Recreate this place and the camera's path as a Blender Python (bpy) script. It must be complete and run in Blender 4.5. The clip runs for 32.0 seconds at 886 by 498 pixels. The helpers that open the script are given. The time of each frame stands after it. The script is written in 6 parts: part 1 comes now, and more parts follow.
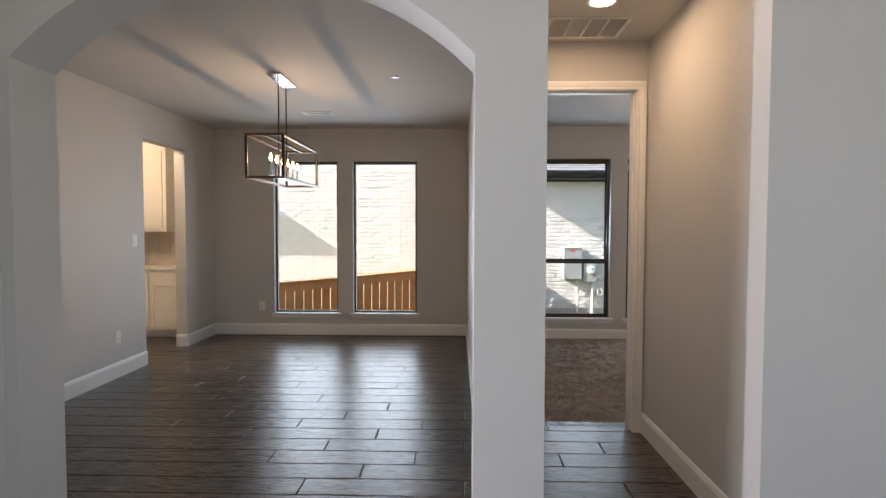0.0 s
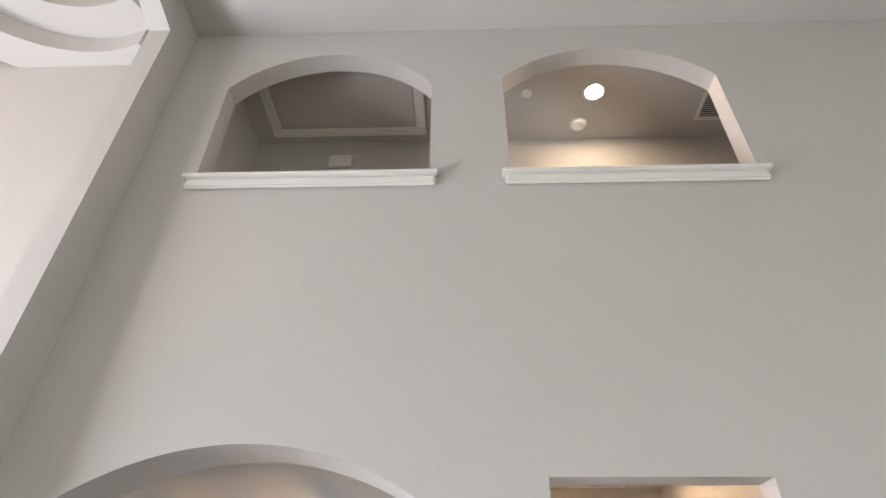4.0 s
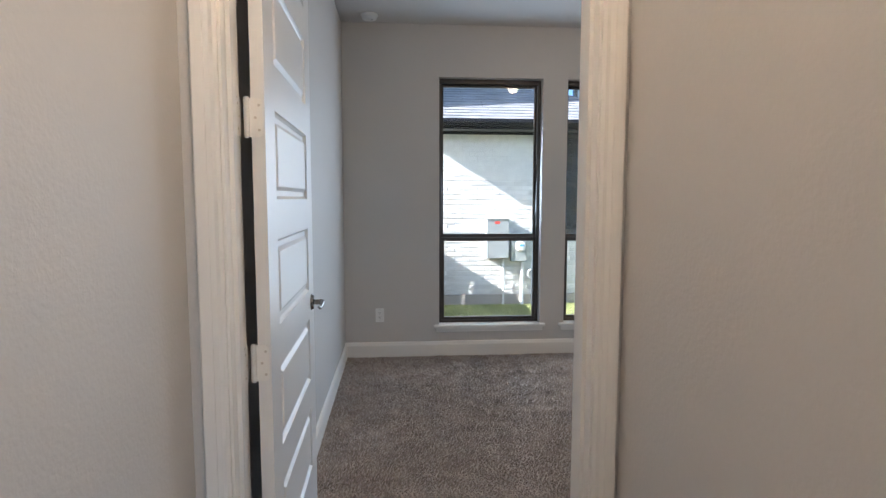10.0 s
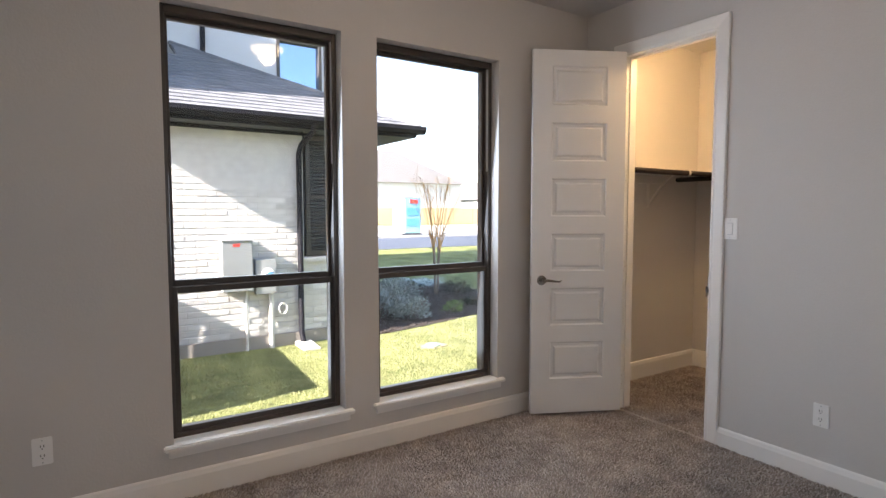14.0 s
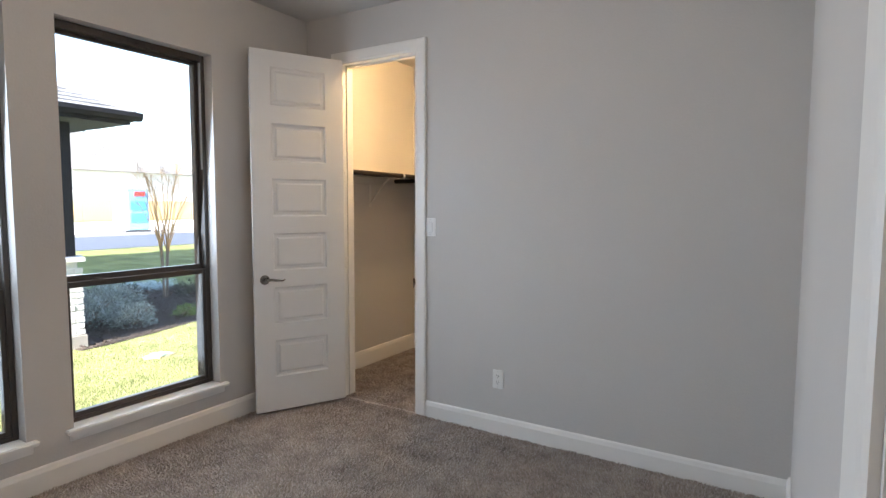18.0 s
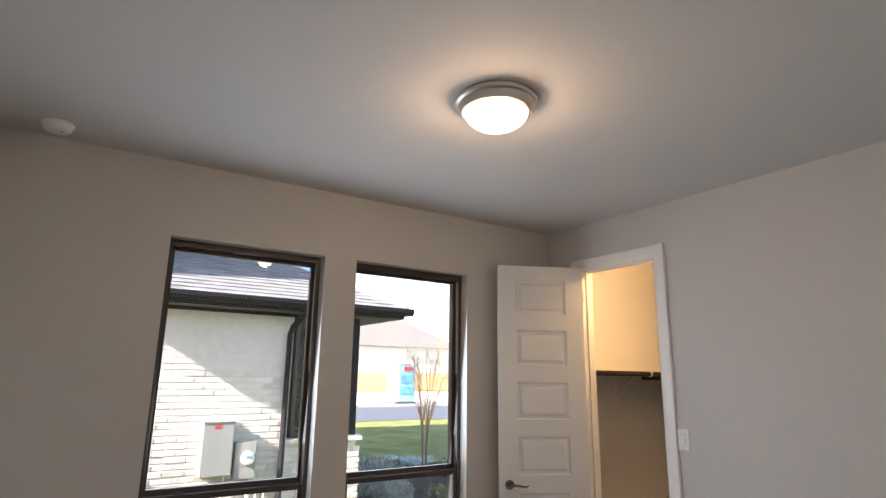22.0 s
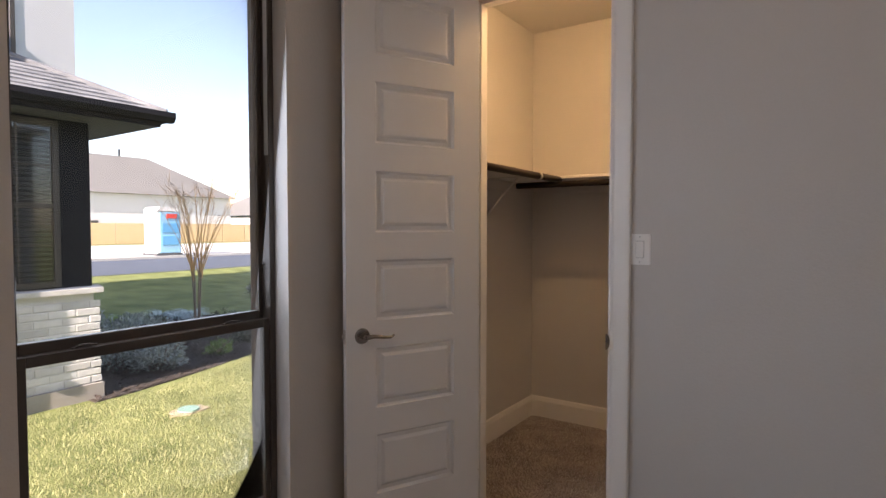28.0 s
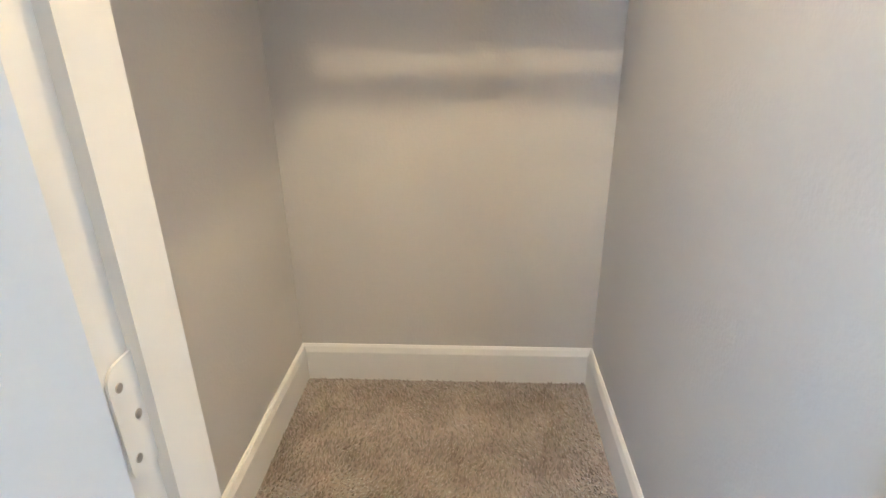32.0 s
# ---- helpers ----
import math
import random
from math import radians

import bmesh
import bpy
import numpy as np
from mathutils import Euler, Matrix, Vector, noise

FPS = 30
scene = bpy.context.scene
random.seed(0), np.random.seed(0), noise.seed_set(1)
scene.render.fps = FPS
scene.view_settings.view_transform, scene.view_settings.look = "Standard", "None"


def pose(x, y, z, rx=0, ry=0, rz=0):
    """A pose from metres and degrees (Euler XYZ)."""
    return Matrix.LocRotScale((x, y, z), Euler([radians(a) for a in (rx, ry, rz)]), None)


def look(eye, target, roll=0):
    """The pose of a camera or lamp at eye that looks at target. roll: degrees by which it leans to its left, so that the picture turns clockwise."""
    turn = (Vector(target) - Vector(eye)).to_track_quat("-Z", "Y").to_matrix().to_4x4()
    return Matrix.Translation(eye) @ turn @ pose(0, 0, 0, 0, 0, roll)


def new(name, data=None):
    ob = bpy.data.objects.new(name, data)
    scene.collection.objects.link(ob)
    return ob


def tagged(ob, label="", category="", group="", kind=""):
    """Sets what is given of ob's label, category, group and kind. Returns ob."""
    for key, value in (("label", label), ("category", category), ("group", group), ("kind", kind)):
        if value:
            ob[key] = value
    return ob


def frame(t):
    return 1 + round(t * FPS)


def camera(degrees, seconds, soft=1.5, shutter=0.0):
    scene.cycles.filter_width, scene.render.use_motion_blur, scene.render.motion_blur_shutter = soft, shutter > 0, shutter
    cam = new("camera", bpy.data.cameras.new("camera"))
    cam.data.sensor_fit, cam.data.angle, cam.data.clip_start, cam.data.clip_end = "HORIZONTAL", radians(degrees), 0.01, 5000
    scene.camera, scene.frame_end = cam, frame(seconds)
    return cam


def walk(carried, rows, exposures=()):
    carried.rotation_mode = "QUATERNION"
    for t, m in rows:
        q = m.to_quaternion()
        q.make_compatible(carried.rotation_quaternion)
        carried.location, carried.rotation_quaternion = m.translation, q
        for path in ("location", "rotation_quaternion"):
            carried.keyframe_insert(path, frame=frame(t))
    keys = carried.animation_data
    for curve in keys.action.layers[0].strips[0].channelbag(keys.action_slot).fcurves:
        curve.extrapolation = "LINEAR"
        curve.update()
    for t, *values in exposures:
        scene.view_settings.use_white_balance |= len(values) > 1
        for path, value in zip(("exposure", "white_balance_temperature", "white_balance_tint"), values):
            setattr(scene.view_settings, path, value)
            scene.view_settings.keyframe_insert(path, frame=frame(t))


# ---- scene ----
cam = camera(77.08, 32.0, 1.4)
PATH = [
    (0.00, (1.066, 1.125, 1.480), (1.015, 3.123, 1.399), 0.14),
    (0.50, (1.061, 1.107, 1.567), (0.966, 3.104, 1.568), 0.08),
    (1.00, (1.069, 1.093, 1.668), (0.951, 3.077, 1.890), 0.30),
    (1.50, (1.075, 1.078, 1.748), (0.954, 3.008, 2.259), 0.69),
    (2.00, (1.075, 1.075, 1.806), (0.963, 2.916, 2.580), 0.86),
    (2.50, (1.086, 1.057, 1.854), (0.991, 2.800, 2.830), 0.71),
    (4.50, (1.084, 1.081, 1.851), (1.029, 2.688, 3.042), 0.53),
    (5.00, (1.089, 1.115, 1.787), (1.037, 2.832, 2.811), 0.33),
    (5.50, (1.081, 1.141, 1.669), (1.039, 2.997, 2.411), 0.00),
    (6.00, (1.098, 1.204, 1.531), (1.079, 3.164, 1.927), -0.30),
    (6.50, (1.193, 1.444, 1.446), (1.199, 3.441, 1.551), -0.37),
    (7.00, (1.251, 1.706, 1.443), (1.317, 3.704, 1.372), -0.33),
    (7.50, (1.340, 2.034, 1.435), (1.462, 4.025, 1.295), -0.23),
    (8.00, (1.515, 2.358, 1.435), (1.674, 4.343, 1.258), -0.11),
    (8.50, (1.623, 2.591, 1.322), (1.805, 4.576, 1.159), -0.15),
    (9.00, (1.709, 2.987, 1.344), (1.892, 4.971, 1.170), -0.02),
    (9.50, (1.826, 3.365, 1.342), (2.001, 5.349, 1.161), 0.15),
    (10.00, (1.830, 3.754, 1.355), (1.995, 5.739, 1.177), 0.07),
    (10.50, (1.807, 4.130, 1.384), (1.956, 6.117, 1.204), 0.02),
    (11.00, (1.785, 4.491, 1.397), (1.964, 6.475, 1.215), 0.13),
    (11.50, (1.745, 4.804, 1.365), (2.004, 6.780, 1.204), 0.26),
    (12.00, (1.755, 5.052, 1.419), (2.150, 7.005, 1.247), -0.02),
    (12.50, (1.768, 5.300, 1.406), (2.351, 7.207, 1.245), 0.05),
    (13.00, (1.766, 5.468, 1.415), (2.560, 7.297, 1.256), 0.10),
    (13.50, (1.787, 5.582, 1.387), (2.755, 7.327, 1.249), 0.11),
    (14.00, (1.854, 5.599, 1.388), (2.943, 7.272, 1.256), -0.03),
    (14.50, (1.845, 5.608, 1.396), (3.057, 7.194, 1.266), -0.07),
    (16.50, (1.872, 5.451, 1.437), (3.459, 6.660, 1.298), -0.06),
    (17.00, (1.919, 5.445, 1.433), (3.592, 6.531, 1.291), -0.06),
    (17.50, (1.958, 5.407, 1.411), (3.672, 6.427, 1.271), -0.15),
    (18.00, (1.900, 5.378, 1.430), (3.598, 6.425, 1.277), 0.19),
    (18.50, (1.876, 5.317, 1.422), (3.447, 6.544, 1.267), 0.30),
    (19.00, (1.848, 5.265, 1.384), (3.255, 6.679, 1.242), 0.20),
    (19.50, (1.837, 5.238, 1.338), (3.082, 6.798, 1.207), 0.11),
    (20.00, (1.841, 5.218, 1.332), (2.983, 6.856, 1.211), 0.18),
    (20.50, (1.826, 5.213, 1.425), (2.929, 6.879, 1.348), 0.25),
    (21.00, (1.806, 5.214, 1.521), (2.905, 6.884, 1.574), 0.35),
    (21.50, (1.833, 5.206, 1.550), (2.908, 6.871, 1.820), 0.55),
    (22.00, (1.826, 5.222, 1.652), (2.891, 6.856, 2.095), 0.86),
    (22.50, (1.824, 5.237, 1.703), (2.866, 6.830, 2.317), 0.87),
    (23.00, (1.836, 5.253, 1.695), (2.860, 6.814, 2.411), 0.93),
    (23.50, (1.841, 5.276, 1.584), (2.876, 6.828, 2.305), 0.88),
    (24.00, (1.845, 5.285, 1.448), (2.932, 6.884, 1.959), 0.15),
    (24.50, (1.892, 5.299, 1.373), (2.997, 6.943, 1.650), -0.05),
    (26.50, (2.155, 5.873, 1.420), (3.409, 7.427, 1.305), 0.04),
    (27.00, (2.303, 6.148, 1.389), (3.687, 7.588, 1.289), 0.17),
    (27.50, (2.480, 6.481, 1.382), (4.005, 7.772, 1.301), 0.33),
    (28.00, (2.740, 6.794, 1.373), (4.392, 7.919, 1.301), 0.01),
    (28.50, (2.974, 7.083, 1.385), (4.742, 8.016, 1.324), -0.34),
    (29.00, (3.269, 7.338, 1.387), (5.124, 8.082, 1.312), -0.33),
    (29.50, (3.617, 7.523, 1.378), (5.532, 8.093, 1.280), -0.51),
    (30.00, (3.937, 7.690, 1.370), (5.885, 8.118, 1.226), -0.57),
    (30.50, (4.221, 7.792, 1.372), (6.186, 8.096, 1.155), -0.80),
    (31.00, (4.447, 7.822, 1.292), (6.413, 8.029, 0.987), -1.14),
    (31.50, (4.609, 7.870, 1.276), (6.530, 8.016, 0.740), -1.10),
    (32.00, (4.711, 7.900, 1.284), (6.550, 8.013, 0.507), -0.88),
]
walk(cam, [(t, look(eye, aim, roll)) for t, eye, aim, roll in PATH], exposures=[
    (0.0, 2.15, 6900, 17), (1.0, 2.21, 6900, 17), (2.0, 2.27, 7000, 17), (5.0, 2.62, 7100, 18), (6.0, 2.30, 6400, 15), (7.0, 2.22, 6400, 15), (8.0, 2.37, 6800, 16), (10.0, 2.62, 6150, 13), (11.0, 2.42, 6200, 14), (12.0, 2.52, 6500, 15), (13.0, 2.60, 6200, 16), (14.0, 2.56, 6950, 20), (17.0, 2.64, 6900, 19), (18.0, 2.77, 6600, 15), (19.0, 2.64, 6700, 17), (20.0, 2.64, 6700, 17), (21.0, 2.64, 6900, 18), (22.0, 2.47, 7300, 20), (23.0, 2.67, 7100, 17),
    (24.5, 2.67, 6800, 16), (26.4, 2.32, 7000, 18), (27.0, 1.94, 7200, 20), (28.3, 1.83, 7400, 26), (29.0, 2.52, 6350, 14), (30.0, 2.99, 6250, 12), (31.0, 3.26, 6000, 9), (32.0, 3.87, 5400, 7)])

# ---- world, sun, large lights ----
SUN_TRAVEL = Vector((1.0, 0.168, -0.62)).normalized()
world = bpy.data.worlds.new("sky")
scene.world = world
world.use_nodes = True
wn = world.node_tree
sky = wn.nodes.new("ShaderNodeTexSky")
sky.sky_type = "NISHITA"
sky.sun_disc = False
sky.sun_elevation = math.asin(-SUN_TRAVEL.z)
sky.sun_rotation = math.atan2(-SUN_TRAVEL.x, -SUN_TRAVEL.y)
wn.links.new(sky.outputs[0], wn.nodes["Background"].inputs[0])
wn.nodes["Background"].inputs[1].default_value = 0.12
sun_data = bpy.data.lights.new("sun", "SUN")
sun_data.energy, sun_data.angle, sun_data.color = 5.0, radians(0.5), (1.0, 0.955, 0.90)
new("sun", sun_data).matrix_world = look((0, 0, 20), Vector((0, 0, 20)) + SUN_TRAVEL)

DIM = 0.92                    # one dimmer for all lamps and window lights


def lamp_point(name, place, watts, radius, color=(1.0, 0.72, 0.42)):
    data = bpy.data.lights.new(name, "POINT")
    data.energy, data.shadow_soft_size, data.color = watts * DIM, radius, color
    ob = new(name, data)
    ob.location = place
    return ob


def lamp_area(name, eye, target, w, h, watts, color=(0.80, 0.89, 1.0), spread=180):
    data = bpy.data.lights.new(name, "AREA")
    data.shape, data.size, data.size_y, data.energy, data.color = "RECTANGLE", w, h, watts * DIM, color
    data.spread = radians(spread)
    new(name, data).matrix_world = look(eye, target)


def lamp_can(name, place, watts, color):
    data = bpy.data.lights.new(name, "AREA")
    data.shape, data.size, data.energy, data.color = "DISK", 0.13, watts * DIM, color
    new(name, data).location = place


# daylight out of view: living room's, plus fills added at assumed entry and side openings
lamp_area("living_window_light", (-4.46, 1.5, 1.30), (0, 1.5, 1.30), 3.3, 1.7, 96)
lamp_area("entry_fill_light", (3.2, -2.46, 2.30), (2.0, 3, 2.30), 1.8, 2.8, 2.6)
lamp_area("side_fill_light", (4.38, -0.7, 1.70), (0, -0.7, 1.70), 1.8, 2.2, 5)
for xa, xb in ((2.192, 3.080), (3.295, 4.180)):
    lamp_area("window_sky_light", ((xa + xb) / 2, 8.62, 1.25), ((xa + xb) / 2, 5, 0.76), xb - xa - 0.03, 1.75, 4.3, (0.64, 0.82, 1.0), 180)
for xa, xb in ((-1.425, -0.555), (-0.345, 0.520)):
    lamp_area("window_sky_light", ((xa + xb) / 2, 8.74, 1.33), ((xa + xb) / 2, 5, 1.33), xb - xa - 0.02, 2.04, 3.8, (0.64, 0.82, 1.0), 130)
lamp_point("bedroom_bulb", (3.20, 6.93, 2.66), 1.55, 0.06, (1.0, 0.75, 0.50))
lamp_can("hall_can_light", (1.90, 4.42, 2.770), 2.05, (1.0, 0.68, 0.40))
lamp_point("closet_bulb", (5.40, 7.735, 2.64), 4.2, 0.025, (1.0, 0.67, 0.31))
# second lamp at the bulb's spot, added to brighten the lower closet
lamp_can("closet_down_fill", (5.40, 7.735, 2.63), 1.1, (1.0, 0.69, 0.34))
lamp_can("loft_can_light", (2.14, 3.85, 5.385), 1.2, (1.0, 0.78, 0.54))
# unseen fill lamp added so the cabinets are bright enough
lamp_point("pantry_fill", (-2.95, 7.3, 2.68), 13.5, 0.06, (1.0, 0.80, 0.56))
# added warm fill high in the living room, no lamp known there
lamp_point("living_warm_fill", (-2.6, 1.6, 5.1), 8, 0.2, (1.0, 0.80, 0.58))


# ---- materials ----
def material(name, color, rough=0.6, metal=0.0, vary=0.06, scale=3.0, fine=90.0, bump=0.0, bump_size=0.002, second=None, spec=0.5, per_piece=0.0):
    """Painted or solid surface: colour with two scales of variation and a fine relief."""
    m = bpy.data.materials.new(name)
    m.use_nodes = True
    nt = m.node_tree
    n, l = nt.nodes, nt.links
    bsdf = n["Principled BSDF"]
    tc = n.new("ShaderNodeTexCoord")
    big, small = n.new("ShaderNodeTexNoise"), n.new("ShaderNodeTexNoise")
    big.inputs["Scale"].default_value, small.inputs["Scale"].default_value = scale, fine
    big.inputs["Detail"].default_value, small.inputs["Detail"].default_value = 4, 3
    for t in (big, small):
        l.new(tc.outputs["Object"], t.inputs["Vector"])
    mixer = n.new("ShaderNodeMath")
    mixer.operation = "MULTIPLY_ADD"
    l.new(small.outputs[0], mixer.inputs[0])
    mixer.inputs[1].default_value = 0.4
    l.new(big.outputs[0], mixer.inputs[2])
    fac = mixer.outputs[0]
    if per_piece:
        info = n.new("ShaderNodeObjectInfo")
        add = n.new("ShaderNodeMath")
        add.operation = "MULTIPLY_ADD"
        l.new(info.outputs["Random"], add.inputs[0])
        add.inputs[1].default_value = per_piece
        l.new(fac, add.inputs[2])
        fac = add.outputs[0]
    ramp = n.new("ShaderNodeMapRange")
    top = 1.05 + per_piece
    ramp.inputs["From Min"].default_value, ramp.inputs["From Max"].default_value = 0.35, top
    l.new(fac, ramp.inputs["Value"])
    mix = n.new("ShaderNodeMix")
    mix.data_type = "RGBA"
    a = [max(0.0, c * (1 - vary)) for c in color]
    b = second or [min(1.0, c * (1 + vary)) for c in color]
    mix.inputs["A"].default_value, mix.inputs["B"].default_value = (*a, 1), (*b, 1)
    l.new(ramp.outputs[0], mix.inputs["Factor"])
    l.new(mix.outputs["Result"], bsdf.inputs["Base Color"])
    bsdf.inputs["Metallic"].default_value = metal
    bsdf.inputs["Specular IOR Level"].default_value = spec
    rr = n.new("ShaderNodeMapRange")
    rr.inputs["To Min"].default_value, rr.inputs["To Max"].default_value = max(0.03, rough - 0.06), min(1.0, rough + 0.06)
    l.new(big.outputs[0], rr.inputs["Value"])
    l.new(rr.outputs[0], bsdf.inputs["Roughness"])
    if bump:
        bp = n.new("ShaderNodeBump")
        bp.inputs["Strength"].default_value, bp.inputs["Distance"].default_value = bump, bump_size
        l.new(small.outputs[0], bp.inputs["Height"])
        l.new(bp.outputs[0], bsdf.inputs["Normal"])
    return m


WALL = material("wall_paint", (0.56, 0.542, 0.522), 0.60, vary=0.035, scale=1.3, fine=105, bump=0.27, bump_size=0.0035)
CEIL = material("ceiling_paint", (0.56, 0.542, 0.522), 0.75, vary=0.03, scale=1.0, fine=130, bump=0.4, bump_size=0.003)
TRIM = material("white_trim_paint", (0.80, 0.785, 0.755), 0.38, vary=0.01, scale=2, fine=60, bump=0.006, bump_size=0.0008)
DOOR = material("white_door_paint", (0.76, 0.755, 0.745), 0.36, vary=0.03, scale=2, fine=200, bump=0.08, bump_size=0.0006)
PLASTIC = material("white_plastic", (0.80, 0.80, 0.79), 0.3, vary=0.02)
# near-black for the shade inside outlet slots and ducts
DARK_SLOT = material("dark_slot", (0.02, 0.02, 0.02), 0.6)
BRONZE = material("bronze_window_frame", (0.055, 0.045, 0.038), 0.42, vary=0.15, scale=6, fine=40, bump=0.05)
LINER = material("grey_vinyl_track", (0.42, 0.43, 0.44), 0.45, vary=0.05)
NICKEL = material("satin_nickel", (0.60, 0.56, 0.51), 0.33, metal=1.0, vary=0.06, scale=10)
BLACK_METAL = material("black_painted_metal", (0.035, 0.028, 0.024), 0.4, metal=0.4, vary=0.2, scale=8)
COPPER_EDGE = material("brushed_bronze_metal", (0.16, 0.10, 0.065), 0.36, metal=0.85, vary=0.15, scale=8)
CHROME = material("polished_chrome", (0.72, 0.72, 0.73), 0.10, metal=1.0, vary=0.03)
BRACKET = material("off_white_enamel", (0.64, 0.625, 0.60), 0.45, vary=0.04)
ROD = material("dark_bronze_rod", (0.030, 0.022, 0.018), 0.35, metal=0.5, vary=0.2)
GROUT = material("dark_grout", (0.012, 0.010, 0.009), 0.9)
CABINET = material("cream_cabinet_paint", (0.78, 0.74, 0.66), 0.4, vary=0.03)
COUNTER = material("pale_stone_counter", (0.74, 0.71, 0.66), 0.25, vary=0.08, scale=9)
SPLASH = material("beige_splash_tile", (0.50, 0.44, 0.37), 0.3, vary=0.12, scale=10)
BRICK = material("white_washed_brick", (0.55, 0.53, 0.505), 0.85, vary=0.22, scale=9, fine=70, second=(0.82, 0.80, 0.77), bump=0.7, bump_size=0.006, per_piece=0.7)
MORTAR = material("grey_mortar", (0.60, 0.585, 0.565), 0.95, vary=0.1, scale=9, fine=140, bump=0.4, bump_size=0.003)
CONCRETE = material("foundation_concrete", (0.36, 0.325, 0.29), 0.9, vary=0.12, scale=3, fine=60, bump=0.3)
SHINGLE = material("grey_asphalt_shingle", (0.11, 0.118, 0.135), 0.95, vary=0.3, scale=4, fine=120, second=(0.25, 0.255, 0.27), bump=0.5, bump_size=0.004)
STUCCO = material("pale_grey_stucco", (0.52, 0.53, 0.55), 0.9, vary=0.06, scale=2, fine=80, bump=0.3)
FASCIA = material("black_brown_fascia", (0.012, 0.012, 0.016), 0.62, vary=0.15, spec=0.15)
BLIND = material("dark_grey_blind", (0.085, 0.095, 0.095), 0.6, vary=0.1)
SOFFIT = material("dark_soffit", (0.07, 0.075, 0.085), 0.7)
BOX_GREY = material("grey_metal_box", (0.33, 0.35, 0.35), 0.5, metal=0.1, vary=0.08, scale=5)
RED = material("red_label", (0.65, 0.06, 0.05), 0.5)
PIPE = material("white_pipe", (0.66, 0.66, 0.64), 0.4)
FENCE = material("cedar_fence", (0.55, 0.215, 0.068), 0.75, vary=0.25, scale=6, fine=50, second=(0.75, 0.355, 0.125), bump=0.3, per_piece=0.4)
MULCH = material("dark_mulch", (0.10, 0.075, 0.062), 0.95, vary=0.5, scale=30, fine=120, bump=1.0, bump_size=0.03)
# shade and its blue sky tint are put into the street's colour
STREET_SHADE = material("shade_toned_street", (0.065, 0.08, 0.11), 0.9, vary=0.2, scale=3, fine=200, bump=0.3)
PAVING = material("pale_concrete_paving", (0.50, 0.48, 0.45), 0.85, vary=0.08, scale=2, fine=60)
BARK = material("grey_brown_bark", (0.26, 0.20, 0.155), 0.9, vary=0.25, scale=9, fine=60, bump=0.4)
TWIG = material("orange_brown_twig", (0.58, 0.34, 0.15), 0.8, vary=0.3)
LEAF_SILVER = material("silver_green_leaf", (0.17, 0.205, 0.18), 0.6, vary=0.5, scale=8, second=(0.55, 0.60, 0.56))
LEAF_GREEN = material("green_leaf", (0.11, 0.20, 0.05), 0.5, vary=0.4, scale=8, second=(0.28, 0.40, 0.11))
LEAF_STRAP = material("silver_blue_strap_leaf", (0.26, 0.36, 0.34), 0.5, vary=0.3, scale=6, second=(0.50, 0.62, 0.60))
LEAF_DARK = material("dark_green_leaf", (0.03, 0.045, 0.028), 0.6, vary=0.45, scale=8, second=(0.07, 0.09, 0.05))
BLUE = material("blue_plastic", (0.10, 0.36, 0.62), 0.5, vary=0.1)
GREEN_LID = material("green_valve_lid", (0.22, 0.36, 0.30), 0.6)
SAND = material("bare_sandy_soil", (0.36, 0.30, 0.20), 0.95, vary=0.2, scale=9, fine=90, bump=0.5, bump_size=0.01)
FAR_FENCE = material("far_pale_cedar", (0.66, 0.47, 0.28), 0.8, vary=0.15, scale=1.5, per_piece=0.3)
FAR_WHITE = material("far_white_siding", (0.70, 0.695, 0.69), 0.8, vary=0.05, scale=0.5, fine=3)
DARK_NICKEL = material("dark_satin_nickel", (0.26, 0.235, 0.21), 0.27, metal=1.0, vary=0.1, scale=10)
PORTA_BLUE = material("sky_blue_plastic", (0.26, 0.52, 0.72), 0.5, vary=0.08)
FAR_ROOF = material("far_grey_roof", (0.16, 0.155, 0.15), 0.95, vary=0.12, scale=0.5, fine=3)


def carpet_material():
    """Cut pile: every tuft has its own shade, over broad brushed patches."""
    m = material("cut_pile_carpet", (0.255, 0.214, 0.187), 1.0, vary=0.15, scale=7.0, fine=60, second=(0.46, 0.397, 0.352), bump=0.6, bump_size=0.004, spec=0.1)
    nt = m.node_tree
    n, l = nt.nodes, nt.links
    b = n["Principled BSDF"]
    b.inputs["Sheen Weight"].default_value = 1.0
    b.inputs["Sheen Roughness"].default_value = 0.45
    geo, hsv, rng = n.new("ShaderNodeNewGeometry"), n.new("ShaderNodeHueSaturation"), n.new("ShaderNodeMapRange")
    rng.inputs["To Min"].default_value, rng.inputs["To Max"].default_value = 0.78, 1.22
    l.new(geo.outputs["Random Per Island"], rng.inputs["Value"])
    l.new(rng.outputs[0], hsv.inputs["Value"])
    l.new(b.inputs["Base Color"].links[0].from_socket, hsv.inputs["Color"])
    l.new(hsv.outputs[0], b.inputs["Base Color"])
    return m


